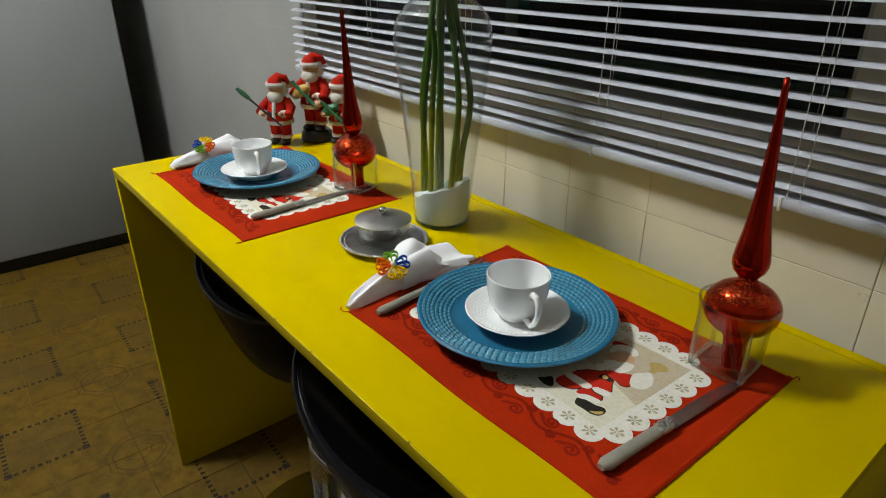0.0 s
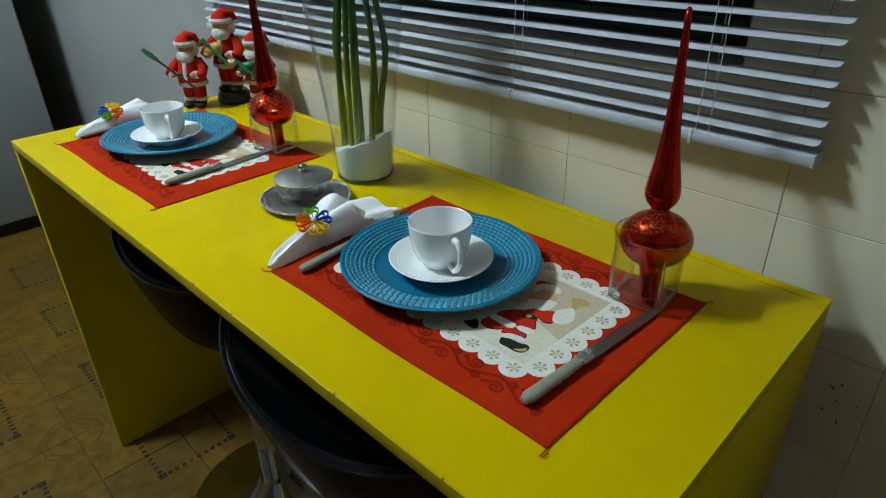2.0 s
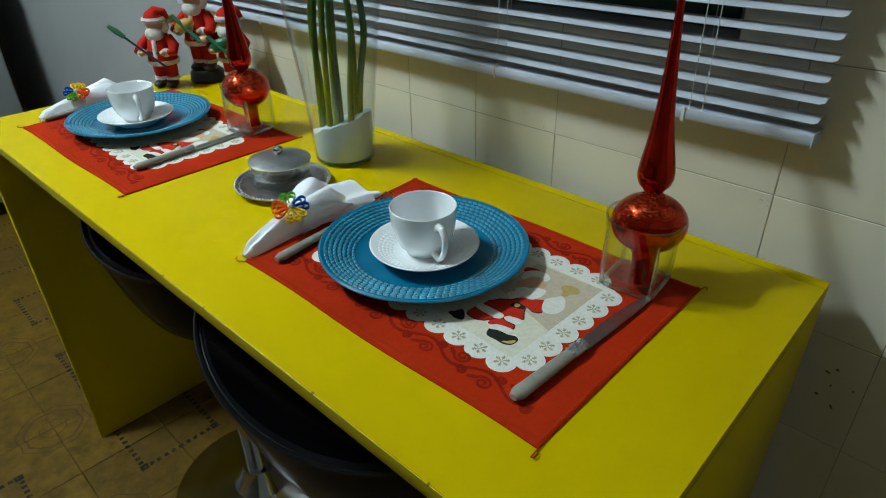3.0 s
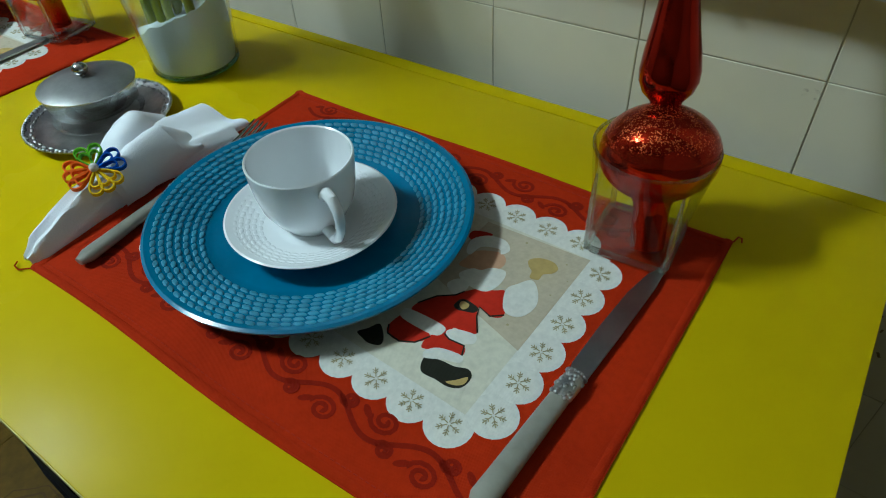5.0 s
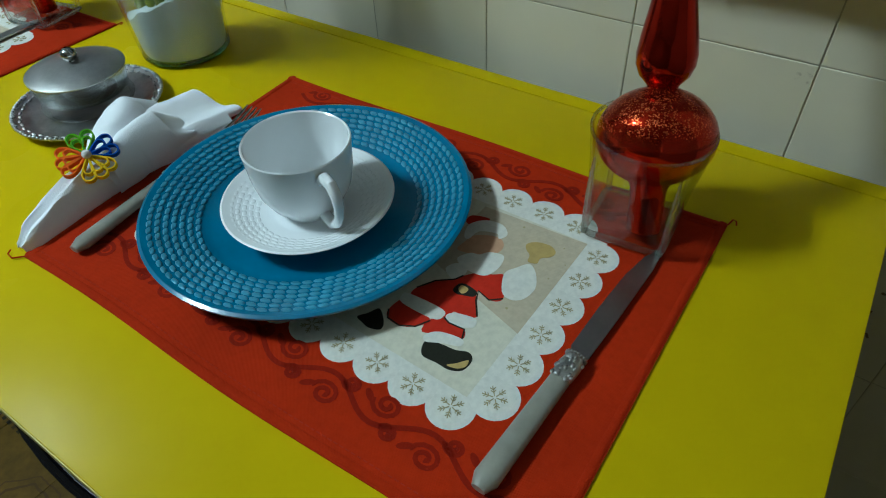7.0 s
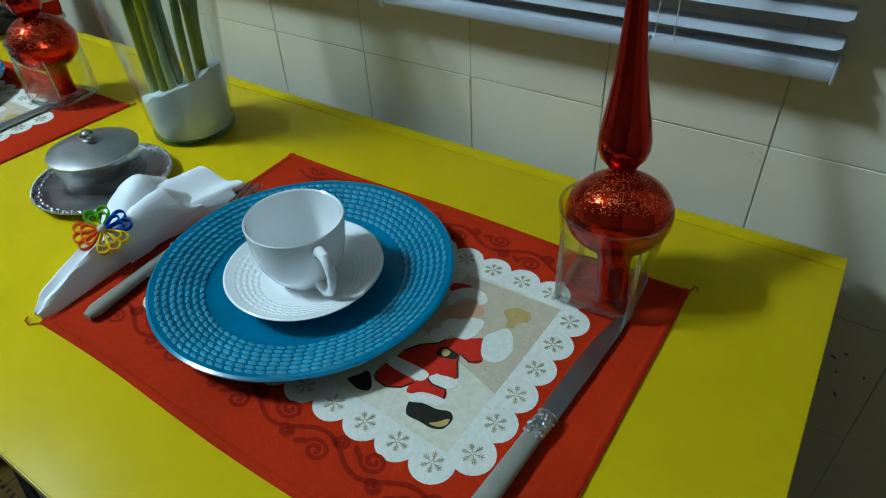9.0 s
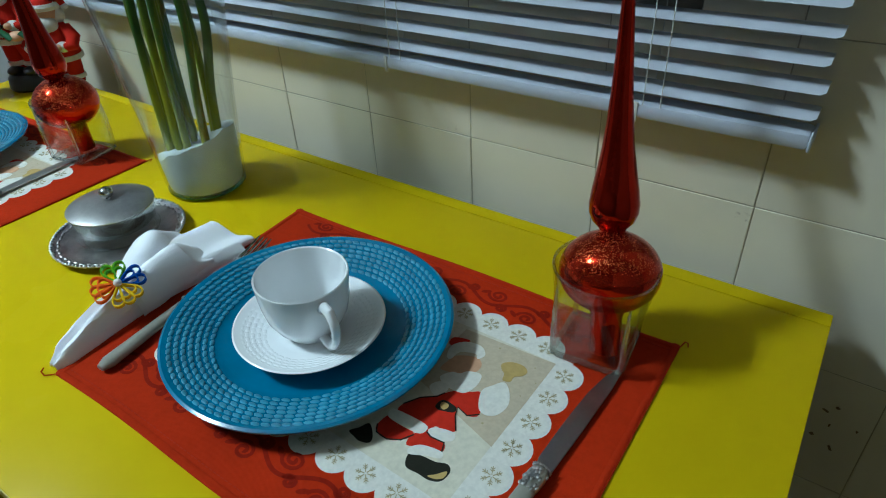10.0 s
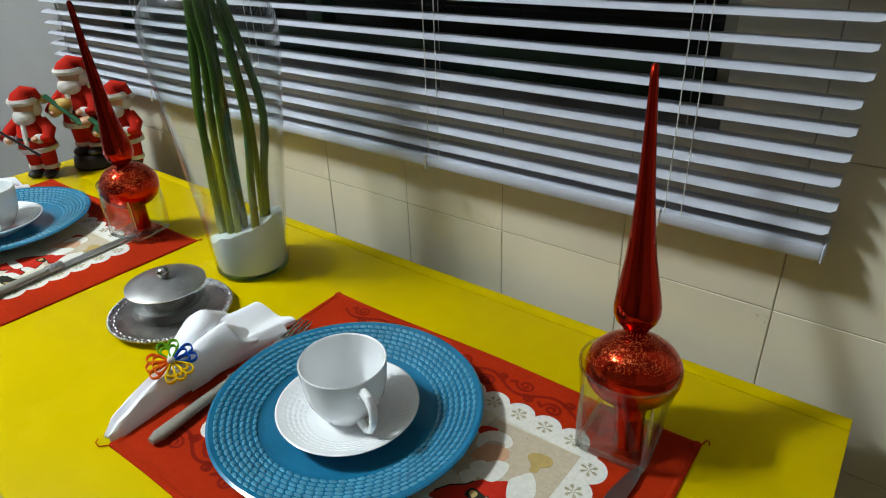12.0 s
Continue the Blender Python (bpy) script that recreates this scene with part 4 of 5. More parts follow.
# ---- napkins with a quilled paper flower ----
def napkin(place, turn, spin):
    root = thing("napkin", place, "white cloth napkin gathered in a ring with a quilled paper flower", "napkin", "rolled napkins", turn)

    def fold(line, widths, heights, lift, wave, phase, name, thin=0.0011, lobes=3.0):
        """A folded length of cloth along a line: arched across, with soft pleats along it."""
        line = [Vector(p) for p in line]
        rows = []
        steps, across = 26, 18
        for i in range(steps + 1):
            s = i / steps * (len(line) - 1)
            k = min(int(s), len(line) - 2)
            f = s - k
            f = f * f * (3 - 2 * f) * 0.5 + f * 0.5
            p = line[k].lerp(line[k + 1], f)
            way = (line[min(k + 1, len(line) - 1)] - line[k]).normalized()
            side = Vector((way.y, -way.x, 0))
            w = widths[k] * (1 - f) + widths[k + 1] * f
            h = heights[k] * (1 - f) + heights[k + 1] * f
            z0 = lift[k] * (1 - f) + lift[k + 1] * f
            row = []
            for j in range(across + 1):
                a = math.pi * j / across
                q = p + side * (-math.cos(a)) * w / 2
                z = z0 + h * math.sin(a) ** 0.8 + wave * math.sin(lobes * a + phase + 2.5 * i / steps) * math.sin(a) * (0.4 + 0.6 * i / steps)
                z += 0.0012 * noise.noise((q.x * 70, q.y * 70, phase))
                row.append((q.x, q.y, max(0.0014, z)))
            rows.append(row)
        bm = bmesh.new()
        layers = [[[bm.verts.new((x, y, z + d)) for x, y, z in row] for row in rows] for d in (0.0, -thin)]
        for a, b in zip(layers[0], layers[0][1:]):
            for i in range(across):
                bm.faces.new((a[i], a[i + 1], b[i + 1], b[i]))
        for a, b in zip(layers[1], layers[1][1:]):
            for i in range(across):
                bm.faces.new((b[i], b[i + 1], a[i + 1], a[i]))
        for k in (0, -1):
            for i in range(across):
                bm.faces.new((layers[0][k][i], layers[1][k][i], layers[1][k][i + 1], layers[0][k][i + 1]))
            for i in range(steps):
                bm.faces.new((layers[0][i][k], layers[0][i + 1][k], layers[1][i + 1][k], layers[1][i][k]))
        return part(name, bm, WHITE_CLOTH, root)
    fold([(0.006, -0.078, 0), (0.005, -0.068, 0), (-0.001, -0.045, 0), (-0.005, -0.02, 0), (-0.006, 0.004, 0)], [0.010, 0.022, 0.029, 0.030, 0.026], [0.006, 0.013, 0.019, 0.024, 0.022], [0, 0, 0, 0.001, 0.003], 0.0042, 0.4, "gathered_point", lobes=6.0)
    fold([(-0.005, -0.004, 0), (-0.004, 0.03, 0), (0.0, 0.07, 0), (0.005, 0.119, 0)], [0.026, 0.026, 0.024, 0.018], [0.022, 0.022, 0.017, 0.012], [0.002, 0.0, 0, 0], 0.0022, 1.7, "rolled_fold")
    fold([(-0.002, -0.004, 0), (-0.014, 0.03, 0), (-0.026, 0.07, 0), (-0.032, 0.135, 0)], [0.032, 0.050, 0.062, 0.070], [0.020, 0.024, 0.018, 0.003], [0.004, 0.005, 0.006, 0.004], 0.005, 3.1, "fanned_fold")
    fold([(-0.004, -0.002, 0), (-0.028, 0.028, 0), (-0.052, 0.060, 0), (-0.064, 0.088, 0)], [0.028, 0.040, 0.045, 0.040], [0.022, 0.032, 0.030, 0.003], [0.005, 0.006, 0.008, 0.012], 0.004, 0.2, "turned_fold")
    fold([(0.002, 0.002, 0), (-0.005, 0.03, 0), (-0.010, 0.062, 0), (-0.008, 0.085, 0)], [0.026, 0.036, 0.040, 0.034], [0.024, 0.031, 0.028, 0.003], [0.005, 0.006, 0.007, 0.012], 0.004, 2.2, "turned_fold")
    # flower: two teardrop loops of paper strip for each colour
    centre = Vector((0.0, -0.004, 0.037))
    lie = Matrix.Translation(centre) @ Matrix.Rotation(radians(24), 4, "Y") @ Matrix.Rotation(radians(12), 4, "X")
    for colour, angles in (("green", (120, 154)), ("blue", (40, 74)), ("orange", (198, 226, 252)), ("yellow", (303, 331, 359))):
        for n_petal, deg in enumerate(angles):
            bm = bmesh.new()
            for size, up in ((1.0, 0.0), (0.7, 0.0004)):
                ring = []
                for i in range(25):
                    a = 2 * math.pi * i / 24
                    r = 0.0198 * size
                    ring.append((r * (0.54 - 0.46 * math.cos(a)), 0.0049 * size * math.sin(a) * (0.55 - 0.45 * math.cos(a)) * 1.25))
                m = lie @ Matrix.Rotation(radians(deg + 22 + spin), 4, "Z")
                rows = [[m @ Vector((x + 0.002, y, h + up)) for x, y in ring] for h in (-0.0022, 0.0022)]
                sheet(bm, rows, 0.001)
            part("petal", bm, PAPER[colour], root, colour + " paper petal")
    bm = bmesh.new()
    ball(bm, lie @ Vector((0, 0, 0.003)), (0.0036, 0.0036, 0.0036))
    part("pearl", bm, PEARL, root, "white pearl bead")
    return root


napkin((-0.4292, -0.360, TOP + 0.0004), 0, 0)
napkin((-1.1233, -0.3654, TOP + 0.0004), -4, 155)


# ---- candle glasses and the red finials in them ----
def square_glass(place, turn):
    root = thing("glass_holder", place, "clear glass holder with a square foot and a round rim", "glass holder", "glass holders", turn)

    def ring(half, r, z, blend):
        out = []
        for i in range(64):
            a = 2 * math.pi * i / 64
            c, s = math.cos(a), math.sin(a)
            sq = half / max(abs(c), abs(s))
            sq = min(sq, half * 1.33)
            d = sq * (1 - blend) + r * blend
            out.append((d * c, d * s, z))
        return out
    outer = [ring(0.0265, 0.037, 0.0, 0), ring(0.028, 0.037, 0.003, 0), ring(0.0288, 0.037, 0.02, 0.12), ring(0.030, 0.037, 0.045, 0.45), ring(0.032, 0.0375, 0.065, 0.85), ring(0.034, 0.0385, 0.078, 1.0)]
    inner = [ring(0.033, 0.0368, 0.0782, 1.0), ring(0.030, 0.0357, 0.064, 0.85), ring(0.0282, 0.035, 0.045, 0.45), ring(0.0268, 0.035, 0.02, 0.12), ring(0.0255, 0.035, 0.0095, 0.0), ring(0.022, 0.03, 0.0075, 0.2)]
    bm = bmesh.new()
    loops = [[bm.verts.new(p) for p in row] for row in outer + inner]
    for a, b in zip(loops, loops[1:]):
        for i in range(64):
            bm.faces.new((a[i], a[(i + 1) % 64], b[(i + 1) % 64], b[i]))
    bm.faces.new(loops[0][::-1])
    bm.faces.new(loops[-1])
    part("vessel", bm, GLASS, root)
    bm = bmesh.new()
    lathe(bm, [(0.0368, 0.0772), (0.0376, 0.0768), (0.0387, 0.0773), (0.0386, 0.0788), (0.0376, 0.0793), (0.0367, 0.0787)], 56, closed=True)
    part("rim", bm, SMOKY, root)
    for k in (8, 24, 40, 56):
        bm = bmesh.new()
        line = [Vector(row[k]) * 0.985 for row in outer[1:5]]
        for p, row in zip(line, outer[1:5]):
            p.z = row[k][2]
        sweep(bm, line, [0.0024, 0.0022, 0.0019, 0.0008], 10)
        part("corner_edge", bm, EDGE_GLASS, root, "bright thick glass corner")
    bm = bmesh.new()
    foot = [Vector((p[0] * 0.96, p[1] * 0.96, 0.0036)) for p in outer[1] + outer[1][:1]]
    sweep(bm, foot, [0.0023] * len(foot), 8, caps=False)
    part("foot_edge", bm, EDGE_GLASS, root, "bright thick glass foot")
    return root


def finial(place_pose):
    root = thing("tree_topper", (0, 0, 0), "shiny red tree topper with a glittered ball", "tree topper", "tree toppers")
    bm = bmesh.new()
    lathe(bm, [(0, 0.0), (0.0115, 0.0), (0.0118, 0.024), (0.0125, 0.031), (0.016, 0.037)], 32)
    part("tube", bm, RED_LACQUER, root)
    bm = bmesh.new()
    prof = []
    for i in range(25):
        a = -math.pi / 2 + math.pi * i / 24
        prof.append((max(0.0388 * math.cos(a), 0.009), 0.0650 + 0.0325 * math.sin(a)))
    lathe(bm, prof, 64)
    part("ball", bm, RED_GLITTER, root, "red ball with glitter on its upper half")
    bm = bmesh.new()
    lathe(bm, [(0.0092, 0.092), (0.0086, 0.095), (0.0105, 0.0985), (0.0155, 0.1035), (0.0184, 0.1105), (0.0188, 0.1175), (0.0173, 0.1285), (0.0148, 0.1415), (0.0121, 0.1575),
               (0.0098, 0.1775), (0.008, 0.1995), (0.0066, 0.2235), (0.0053, 0.2485), (0.0042, 0.2735), (0.0036, 0.2955), (0.0032, 0.305), (0.0018, 0.307), (0, 0.3075)], 40)
    part("spire", bm, RED_LACQUER, root)
    root.matrix_basis = place_pose
    return root


FOOT = TOP + 0.0024
holder_a = square_glass((-0.067, -0.1730, FOOT), 6)
holder_a.scale = (1.03, 1.03, 1.03)
base, tip = Vector((-0.0552, -0.1850, TOP + 0.0116)), Vector((-0.1126, -0.0810, TOP + 0.2975))
lean = Matrix.Translation(base) @ (tip - base).to_track_quat("Z", "Y").to_matrix().to_4x4()
finial_a = finial(lean)
copy_thing(holder_a, pose(-0.7896, -0.2044, FOOT, 0, 0, 12))
base_b, tip_b = Vector((-0.7866, -0.2012, TOP + 0.0115)), Vector((-0.7863, -0.2158, TOP + 0.332))
copy_thing(finial_a, Matrix.Translation(base_b) @ (tip_b - base_b).to_track_quat("Z", "Y").to_matrix().to_4x4())


# ---- sugar bowl on its tray ----
tray = thing("serving_tray", (-0.5585, -0.2938, TOP + 0.0002), "small round silver tray with a beaded scalloped edge", "tray")
bm = bmesh.new()
seg = 120
prof = [(0, 0.0018), (0.05, 0.0018), (0.056, 0.004), (0.062, 0.0068), (0.0665, 0.0085), (0.0665, 0.0098), (0.062, 0.0082), (0.055, 0.0056), (0.049, 0.0034), (0, 0.0032)]
rings = []
for r, z in prof[1:-1]:
    rings.append([bm.verts.new((r * (1 + (0.014 * abs(math.sin(12 * a)) if r > 0.06 else 0)) * math.cos(a), r * (1 + (0.014 * abs(math.sin(12 * a)) if r > 0.06 else 0)) * math.sin(a), z))
                  for a in (2 * math.pi * i / seg for i in range(seg))])
for a, b in zip(rings, rings[1:]):
    for i in range(seg):
        bm.faces.new((a[i], a[(i + 1) % seg], b[(i + 1) % seg], b[i]))
bm.faces.new(rings[0][::-1])
bm.faces.new(rings[-1])
part("dish", bm, TARNISH, tray)
bm = bmesh.new()
for i in range(96):
    a = 2 * math.pi * i / 96
    r = 0.0655 * (1 + 0.014 * abs(math.sin(12 * a)))
    big = 1.0 + 0.45 * (i % 4 == 0)
    ball(bm, (r * math.cos(a), r * math.sin(a), 0.0096), (0.0019 * big, 0.0019 * big, 0.0014 * big), u=8, v=6)
    if i % 2 == 0:
        ball(bm, ((r - 0.006) * math.cos(a), (r - 0.006) * math.sin(a), 0.0078), (0.0016, 0.0028, 0.0009), turn=Matrix.Rotation(a, 4, "Z"), u=8, v=6)
part("beaded_edge", bm, TARNISH, tray, "embossed beaded edge")

bowl = thing("sugar_bowl", (-0.567, -0.289, TOP + 0.0036), "clear glass sugar bowl with a domed silver lid", "sugar bowl")
bowl.scale = (1.037, 1.037, 0.87)
bm = bmesh.new()
lathe(bm, [(0, 0), (0.035, 0), (0.0395, 0.001), (0.0408, 0.004), (0.0395, 0.0075), (0.0382, 0.011), (0.0388, 0.02), (0.0402, 0.03), (0.0408, 0.0375), (0.0388, 0.0375), (0.0382, 0.03), (0.0368, 0.0195), (0.035, 0.013), (0.022, 0.0085), (0, 0.008)], 64)
part("vessel", bm, SMOKY, bowl)
bm = bmesh.new()
lathe(bm, [(0, 0.0088), (0.018, 0.0092), (0.027, 0.0115), (0.022, 0.0128), (0.012, 0.0135), (0, 0.0137)], 48)
part("contents", bm, surface("dark_sweetener", (0.1, 0.07, 0.05), 0.5, vary=0.4, fine=500, bump=0.6), bowl, "dark contents at the bottom")
bm = bmesh.new()
lathe(bm, [(0, 0.0478), (0.012, 0.0474), (0.028, 0.0448), (0.0395, 0.0405), (0.0422, 0.0390), (0.0422, 0.0378), (0.038, 0.0382), (0.028, 0.043), (0.012, 0.0455), (0, 0.046)], 64)
lid = part("lid", bm, SILVER, bowl, "domed silver lid")
bm = bmesh.new()
lathe(bm, [(0, 0.046), (0.0035, 0.046), (0.003, 0.0485), (0.0055, 0.0505), (0.0072, 0.0545), (0.0062, 0.0585), (0.003, 0.0612), (0, 0.0618)], 28)
part("knob", bm, CHROME, lid, "chrome ball knob")


# ---- tall vase with stems ----
vase = thing("vase", (-0.5775, -0.166, TOP), "tall clear glass vase with green stems in white sand", "vase")
wall = [(0.041, 0.0), (0.0455, 0.004), (0.0468, 0.016), (0.049, 0.05), (0.0535, 0.1), (0.0602, 0.16), (0.0672, 0.22), (0.0722, 0.265), (0.0738, 0.288), (0.0725, 0.306), (0.067, 0.322),
        (0.057, 0.335), (0.046, 0.345), (0.039, 0.355), (0.036, 0.368), (0.037, 0.385), (0.041, 0.4)]
bm = bmesh.new()
lathe(bm, [(0, 0.0)] + wall + [(r - 0.0022, z + 0.0003) for r, z in reversed(wall[2:])] + [(0.044, 0.0062), (0, 0.0052)], 72)
part("vessel", bm, VASE_GLASS, vase)
bm = bmesh.new()
lathe(bm, [(0.041, 0.0006), (0.0452, 0.0036), (0.0458, 0.0052), (0.044, 0.0056), (0.036, 0.0046), (0.036, 0.0006)], 64, closed=True)
part("thick_base", bm, GREEN_GLASS, vase, "thick greenish glass base")
bm = bmesh.new()
fill, top_rows = [(0, 0.0056), (0.0415, 0.0066), (0.0432, 0.012), (0.0444, 0.026), (0.0456, 0.04)], []
lathe(bm, fill, 56)
for r in (0.0458, 0.035, 0.023, 0.012):
    row = []
    for i in range(56):
        a = 2 * math.pi * i / 56
        x, y = r * math.cos(a), r * math.sin(a)
        z = 0.060 + 0.36 * x + 0.14 * y + 0.005 * noise.noise((x * 45, y * 45, 2.0)) + 0.002 * noise.noise((x * 160, y * 160, 5.0))
        row.append(bm.verts.new((x, y, z)))
    top_rows.append(row)
bm.verts.ensure_lookup_table()
edge = [v for v in bm.verts if abs(v.co.z - 0.04) < 1e-5 and math.hypot(v.co.x, v.co.y) > 0.043]
edge.sort(key=lambda v: math.atan2(v.co.y, v.co.x) % (2 * math.pi))
for rows in [(edge, top_rows[0])] + list(zip(top_rows, top_rows[1:])):
    for i in range(56):
        bm.faces.new((rows[0][i], rows[0][(i + 1) % 56], rows[1][(i + 1) % 56], rows[1][i]))
bm.faces.new(top_rows[-1])
part("sand", bm, CRYSTALS, vase, "white sand filling")
rng = random.Random(11)
for k, (a, r0, r1, pale) in enumerate(((200, 0.033, 0.036, 1), (232, 0.036, 0.027, 0), (262, 0.026, 0.016, 1), (300, 0.028, 0.014, 0), (345, 0.038, 0.051, 0), (25, 0.034, 0.038, 0), (75, 0.026, 0.028, 0), (150, 0.030, 0.034, 0), (315, 0.010, 0.010, 0))):
    ca, sa = math.cos(radians(a)), math.sin(radians(a))
    cb, sb = math.cos(radians(a + rng.uniform(-16, 16))), math.sin(radians(a + rng.uniform(-16, 16)))
    r0 *= 0.84
    z0 = 0.036 + 0.26 * r0 * ca + 0.12 * r0 * sa
    line = [(r0 * ca, r0 * sa, z0), ((r0 + r1) / 2 * ca * 1.05, (r0 + r1) / 2 * sa * 1.05, 0.12), (r1 * cb, r1 * sb, 0.2), (r1 * cb * 0.75, r1 * sb * 0.75, 0.27),
            (0.017 * cb, 0.017 * sb, 0.325), (0.012 * cb, 0.012 * sb, 0.37), (0.02 * cb, 0.02 * sb, 0.43)]
    fine = []
    for i in range(len(line) - 1):
        p0, p1, p2, p3 = (Vector(line[min(max(i + d, 0), len(line) - 1)]) for d in (-1, 0, 1, 2))
        for s in range(5):
            t = s / 5
            fine.append(0.5 * (2 * p1 + (p2 - p0) * t + (2 * p0 - 5 * p1 + 4 * p2 - p3) * t * t + (3 * p1 - p0 - 3 * p2 + p3) * t ** 3))
    bm = bmesh.new()
    thick = rng.uniform(0.004, 0.005)
    sweep(bm, fine, [thick * (1.05 - 0.25 * i / len(fine)) for i in range(len(fine))], 12)
    part("stem", bm, STEM_PALE if pale else STEM, vase, "yellow-green stem" if pale else "green stem")


# ---- three holiday dolls at the end of the table, plain shapes ----
def doll(place, turn, tall, plinth, holds, scale=1.0):
    mats = [DOLL_RED, DOLL_WHITE, DOLL_FACE, DOLL_BLACK, DOLL_GREEN, DOLL_GOLD]
    bm = bmesh.new()
    z = 0.0
    if plinth:
        lathe(bm, [(0, 0), (0.027, 0), (0.029, 0.004), (0.027, 0.02), (0.022, 0.026), (0, 0.027)], 28, index=3)
        z = 0.024
    for s in (-1, 1):
        ball(bm, (0.008, s * 0.011, z + 0.007), (0.014, 0.0095, 0.0075), 3)
        sweep(bm, [(0, s * 0.010, z + 0.008), (0, s * 0.0105, z + 0.03), (0, s * 0.009, z + 0.052)], [0.0085, 0.0105, 0.0125], 14, 0)
        lathe(bm, [(0.0092, 0.014), (0.0118, 0.015), (0.0118, 0.021), (0.0092, 0.022)], 18, Matrix.Translation((0, s * 0.0102, z)), 1, closed=True)
    h = tall - z
    k = h / 0.16
    body = [(0, 0.044), (0.023, 0.044), (0.0245, 0.052), (0.0225, 0.066), (0.019, 0.085), (0.015, 0.098), (0, 0.1)]
    lathe(bm, [(r, zz * k) for r, zz in body], 28, Matrix.Translation((0, 0, z)), 0)
    lathe(bm, [(0.022, 0.043 * k), (0.026, 0.044 * k), (0.0262, 0.051 * k), (0.0225, 0.052 * k)], 28, Matrix.Translation((0, 0, z)), 1, closed=True)
    lathe(bm, [(0.021, 0.064 * k), (0.0235, 0.065 * k), (0.0232, 0.069 * k), (0.0205, 0.07 * k)], 28, Matrix.Translation((0, 0, z)), 3, closed=True)
    sweep(bm, [(0.022, 0, z + 0.05 * k), (0.0215, 0, z + 0.07 * k), (0.0165, 0, z + 0.093 * k)], [0.004] * 3, 10, 1, flat=0.6)
    head = Vector((0.002, 0, z + 0.113 * k))
    ball(bm, head, (0.0155, 0.015, 0.0165 * k), 2)
    ball(bm, head + Vector((0.008, 0, -0.016)), (0.0115, 0.0155, 0.0155), 1)
    ball(bm, head + Vector((-0.006, 0, -0.005)), (0.0145, 0.0195, 0.0175), 1)
    lathe(bm, [(0.0125, -0.003), (0.0185, -0.0035), (0.0198, 0.002), (0.018, 0.0068), (0.0125, 0.006)], 24, Matrix.Translation(head + Vector((0, 0, 0.009))), 1, closed=True)
    cap = [head + Vector((0, 0, 0.012)), head + Vector((-0.001, 0.001, 0.019)), head + Vector((-0.003, 0.005, 0.026)), head + Vector((-0.007, 0.014, 0.024)), head + Vector((-0.009, 0.021, 0.010))]
    sweep(bm, cap, [0.0165, 0.0145, 0.0105, 0.0075, 0.004], 16, 0)
    ball(bm, cap[-1] + Vector((0, 0.001, -0.003)), (0.005, 0.005, 0.005), 1, u=10, v=8)
    for s, reach in ((-1, 0.026), (1, 0.02)):
        arm = [(0, s * 0.016, z + 0.092 * k), (0.006, s * 0.028, z + 0.078 * k), (0.018, s * 0.03, z + 0.068 * k), (reach, s * 0.02, z + 0.068 * k)]
        sweep(bm, arm, [0.0085, 0.0092, 0.0085, 0.0078], 14, 0)
        ball(bm, (reach + 0.001, s * 0.0195, z + 0.068 * k), (0.0078, 0.0082, 0.0085), 1, u=12, v=8)
        ball(bm, (reach + 0.007, s * 0.017, z + 0.069 * k), (0.0055, 0.0055, 0.0055), 2, u=12, v=8)
    if holds == "stick":
        sweep(bm, [(0.034, 0.022, z + 0.045 * k), (0.034, -0.025, z + 0.085 * k), (0.034, -0.045, z + 0.102 * k)], [0.002, 0.002, 0.0022], 8, 3)
        sweep(bm, [(0.034, -0.040, z + 0.098 * k), (0.034, -0.052, z + 0.108 * k), (0.034, -0.063, z + 0.117 * k)], [0.004, 0.0055, 0.0035], 10, 4)
    else:
        ball(bm, (0.03, -0.006, z + 0.078 * k), (0.008, 0.02, 0.012), 5 if holds == "horn" else 4, Matrix.Rotation(radians(35), 4, "X"))
        sweep(bm, [(0.036, -0.02, z + 0.095 * k), (0.036, 0.006, z + 0.07 * k), (0.036, 0.022, z + 0.055 * k)], [0.004, 0.003, 0.005], 10, 4)
        ball(bm, (0.03, -0.03, z + 0.088 * k), (0.009, 0.011, 0.008), 5 if holds == "horn" else 2)
    bmesh.ops.scale(bm, vec=(scale, scale, 1.0), verts=bm.verts)
    ob = part("holiday_doll", bm, mats)
    ob.matrix_basis = pose(*place, 0, 0, turn)
    label = {"stick": "red and white cloth holiday doll holding a green-tipped stick", "horn": "taller red and white holiday doll on a round black base",
             "bag": "small red and white holiday doll leaning by the wall"}[holds]
    return tagged(ob, label, "doll", "holiday dolls")


doll((-1.160, -0.179, TOP + 0.0002), -52, 0.176, False, "stick", 1.2)
doll((-1.138, -0.100, TOP + 0.0002), -58, 0.222, True, "horn", 1.3)
doll((-1.078, -0.064, TOP + 0.0002), -58, 0.172, False, "bag", 1.25)


stain = surface("brown_stain", (0.22, 0.15, 0.08), 0.7, vary=0.4, fine=300)
rng = random.Random(8)
for k in range(6):
    bm = bmesh.new()
    patch(bm, [(x * rng.uniform(0.6, 1.3), y * rng.uniform(0.6, 1.3)) for x, y in oval(0, 0, rng.uniform(0.0014, 0.0042), rng.uniform(0.001, 0.0022), rng.uniform(0, 180), 11)], 0, 0.0004)
    ob = part("stain", bm, stain, wall_north, smooth=False)
    ob.matrix_basis = pose(rng.gauss(0.116, 0.014), 0.0002, rng.gauss(0.655, 0.03), 90, 0, 0)


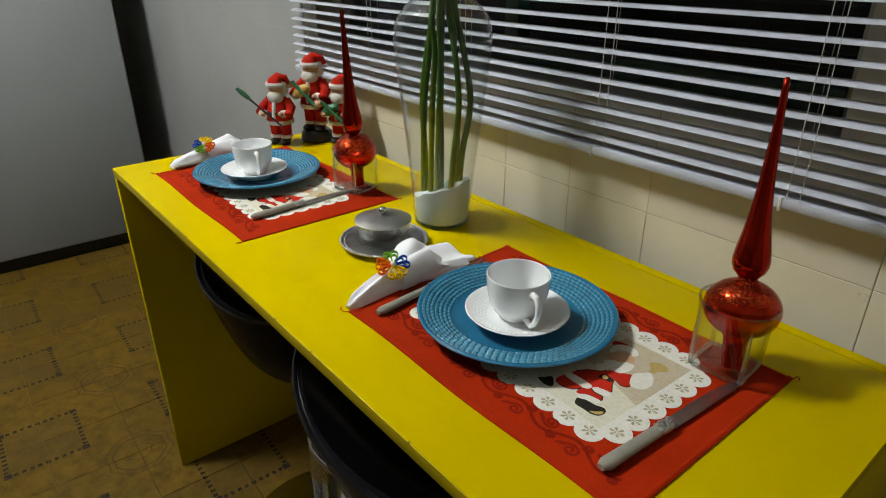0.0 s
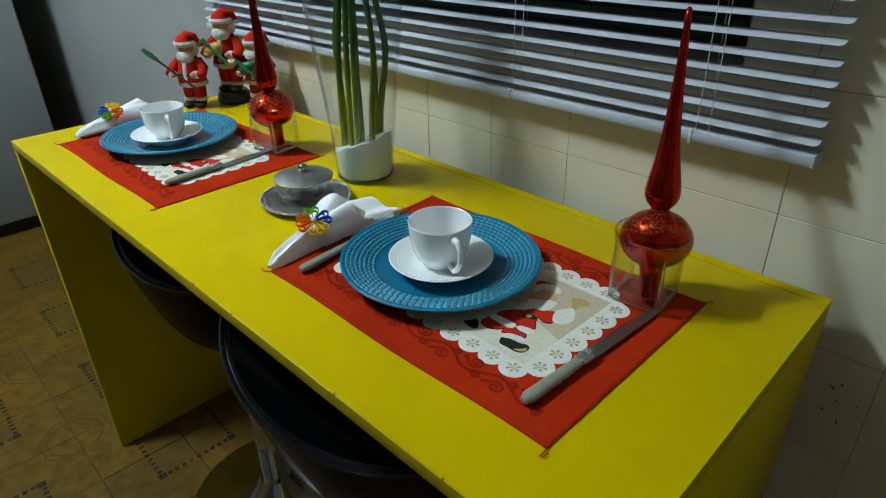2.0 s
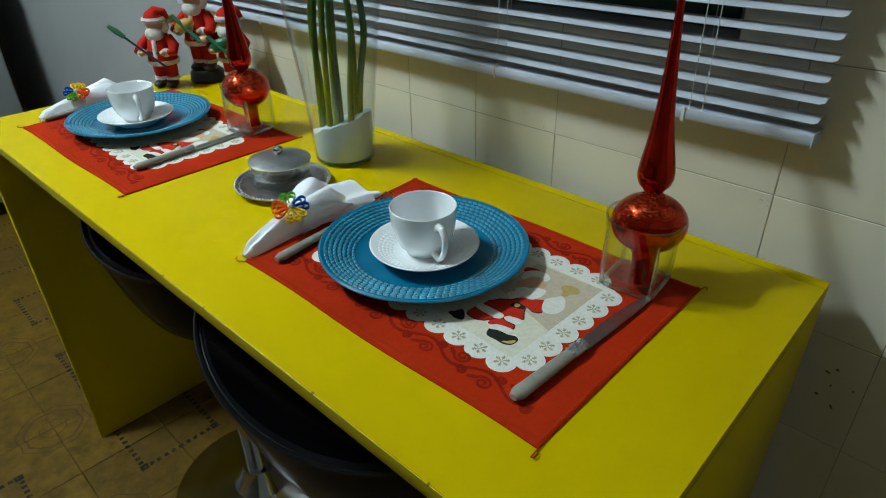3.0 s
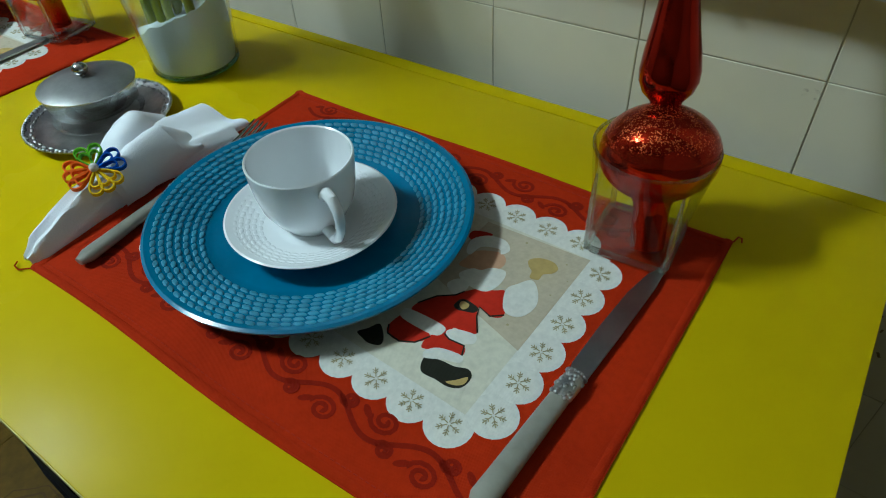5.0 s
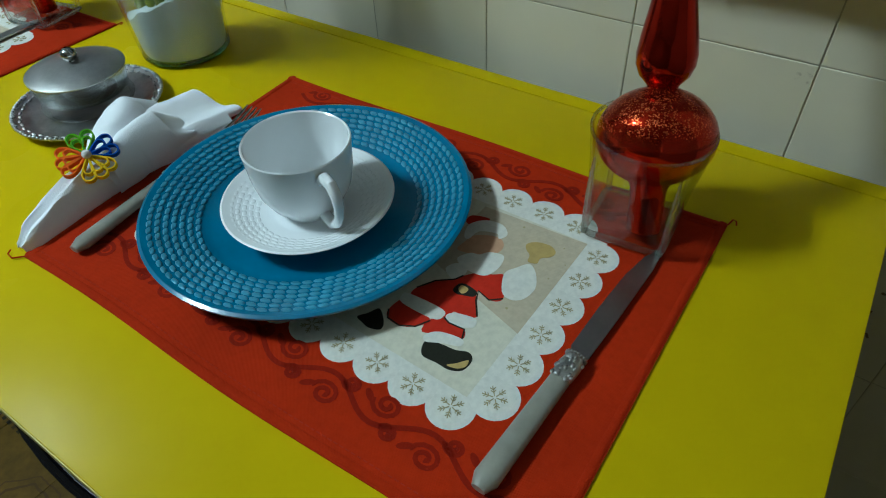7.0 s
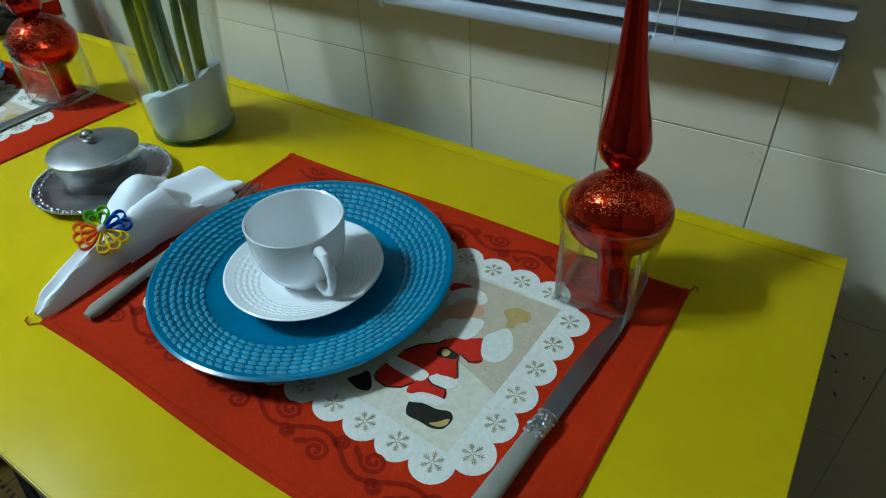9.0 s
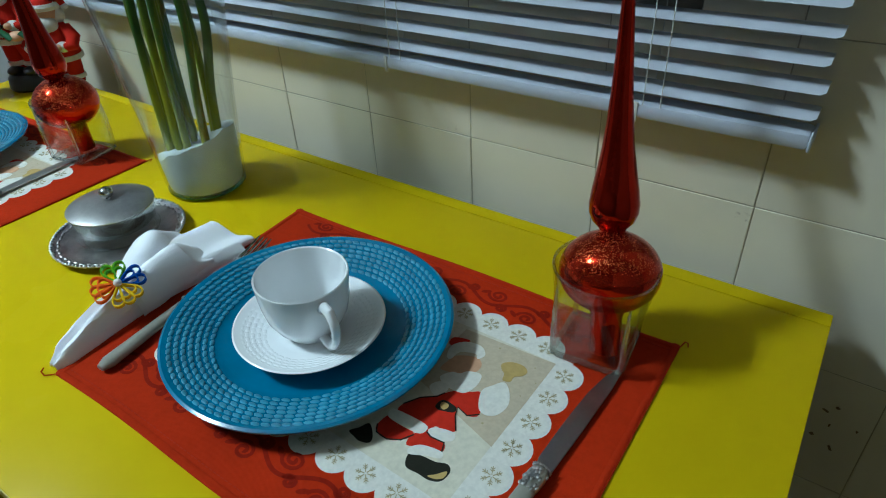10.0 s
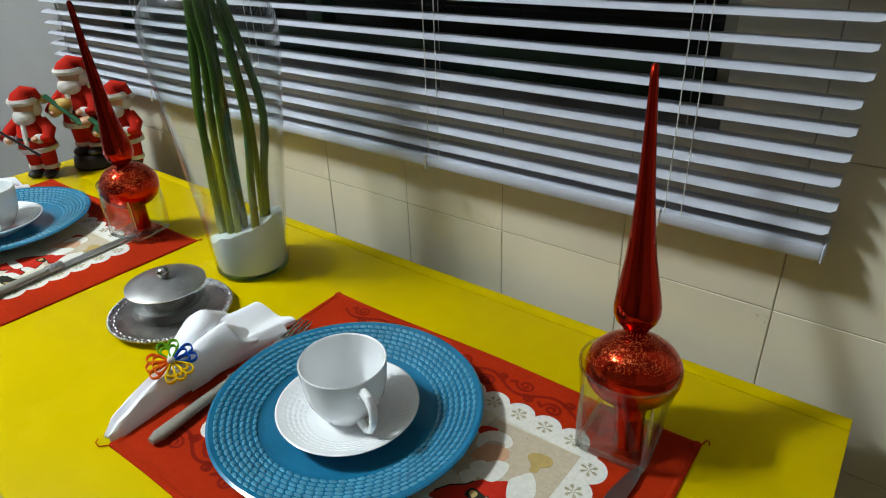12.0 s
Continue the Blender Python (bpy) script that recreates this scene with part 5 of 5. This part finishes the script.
# ---- wall tiles and floor tiles, piece by piece ----
def slab(name, wide, deep, thick, edge):
    """A tile lying in x and y with softened edges, its face at z 0."""
    mesh = bpy.data.meshes.new(name)
    a, b, c, d = wide / 2, deep / 2, wide / 2 - edge, deep / 2 - edge
    verts = [(sx * p, sy * q, z) for p, q, z in ((a, b, -thick), (a, b, -edge * 0.6), (c, d, 0)) for sx, sy in ((-1, -1), (1, -1), (1, 1), (-1, 1))]
    faces = [(8, 9, 10, 11)] + [(k * 4 + i, k * 4 + (i + 1) % 4, k * 4 + 4 + (i + 1) % 4, k * 4 + 4 + i) for k in (0, 1) for i in range(4)]
    mesh.from_pydata(verts, [], faces)
    return mesh


tile_meshes = {}
far_rows = []
for col in range(-23, 10):
    for row in range(-6, 11):
        x0, x1 = col * TILE, (col + 1) * TILE
        z0, z1 = ROW + row * TILE, ROW + (row + 1) * TILE
        x0, x1, z0, z1 = max(x0, X0), min(x1, X1), max(z0, 0.0), min(z1, CEIL)
        if z1 > WIN[2] + 0.01 and z0 < WIN[3] - 0.01:
            if x0 > WIN[0] - 0.001 and x1 < WIN[1] + 0.001:
                continue
            if x0 < WIN[1] < x1:
                x0 = WIN[1]
            if x0 < WIN[0] < x1:
                x1 = WIN[0]
        if x1 - x0 < 0.02 or z1 - z0 < 0.02 or x1 < -1.35:
            continue
        wide, deep = round(x1 - x0 - 0.0012, 4), round(z1 - z0 - 0.0012, 4)
        jitter = random.Random(col * 97 + row)
        m = pose((x0 + x1) / 2, 0.0012 + jitter.uniform(-0.0003, 0.0003), (z0 + z1) / 2, 90 + jitter.uniform(-0.2, 0.2), 0, jitter.uniform(-0.2, 0.2))
        if (wide, deep) not in tile_meshes:
            tile_meshes[wide, deep] = slab("wall_tile", wide, deep, 0.006, 0.0005)
            tile_meshes[wide, deep].materials.append(GLAZE)
        if -1.9 < x0 < 0.5 and 0.4 < z0 < 1.4:
            ob = new("tile", tile_meshes[wide, deep])
            ob.parent = wall_north
            ob.matrix_basis = m
        else:
            far_rows.append((tile_meshes[wide, deep], m))


def joined(name, pieces, material, parent, label):
    verts, faces = [], []
    for mesh, m in pieces:
        start = len(verts)
        verts += [m @ v.co for v in mesh.vertices]
        faces += [[start + i for i in p.vertices] for p in mesh.polygons]
    mesh = bpy.data.meshes.new(name)
    mesh.from_pydata(verts, [], faces)
    mesh.materials.append(material)
    ob = new(name, mesh)
    ob.parent = parent
    return tagged(ob, label, kind="stuff")


joined("far_tiles", far_rows, GLAZE, wall_north, "cream wall tiles farther off")

floor_mesh = slab("floor_tile", FLOOR - 0.0014, FLOOR - 0.0014, 0.006, 0.0009)
floor_mesh.materials.append(FLOOR_PRINT)
far_floor = []
for col in range(-12, 15):
    for row in range(-13, 4):
        x, y = -1.210 + col * FLOOR, -0.512 + row * FLOOR
        if not (X0 - 0.05 < x < X1 + 0.05 and Y0 - 0.05 < y < 0.05):
            continue
        m = pose(x, y, random.Random(col * 31 + row).uniform(-0.0004, 0.0002), 0, 0, {(0, 0): 0, (1, 0): 90, (1, 1): 180, (0, 1): 270}[col % 2, row % 2])
        if x < 0.55 and y > -2.1:
            ob = new("tile", floor_mesh)
            ob.parent = floor
            ob.matrix_basis = m
        else:
            far_floor.append((floor_mesh, m))
joined("far_tiles", far_floor, surface("ochre_tile_far", (0.095, 0.055, 0.007), 0.5, vary=0.4, broad=10), floor, "ochre floor tiles farther off")
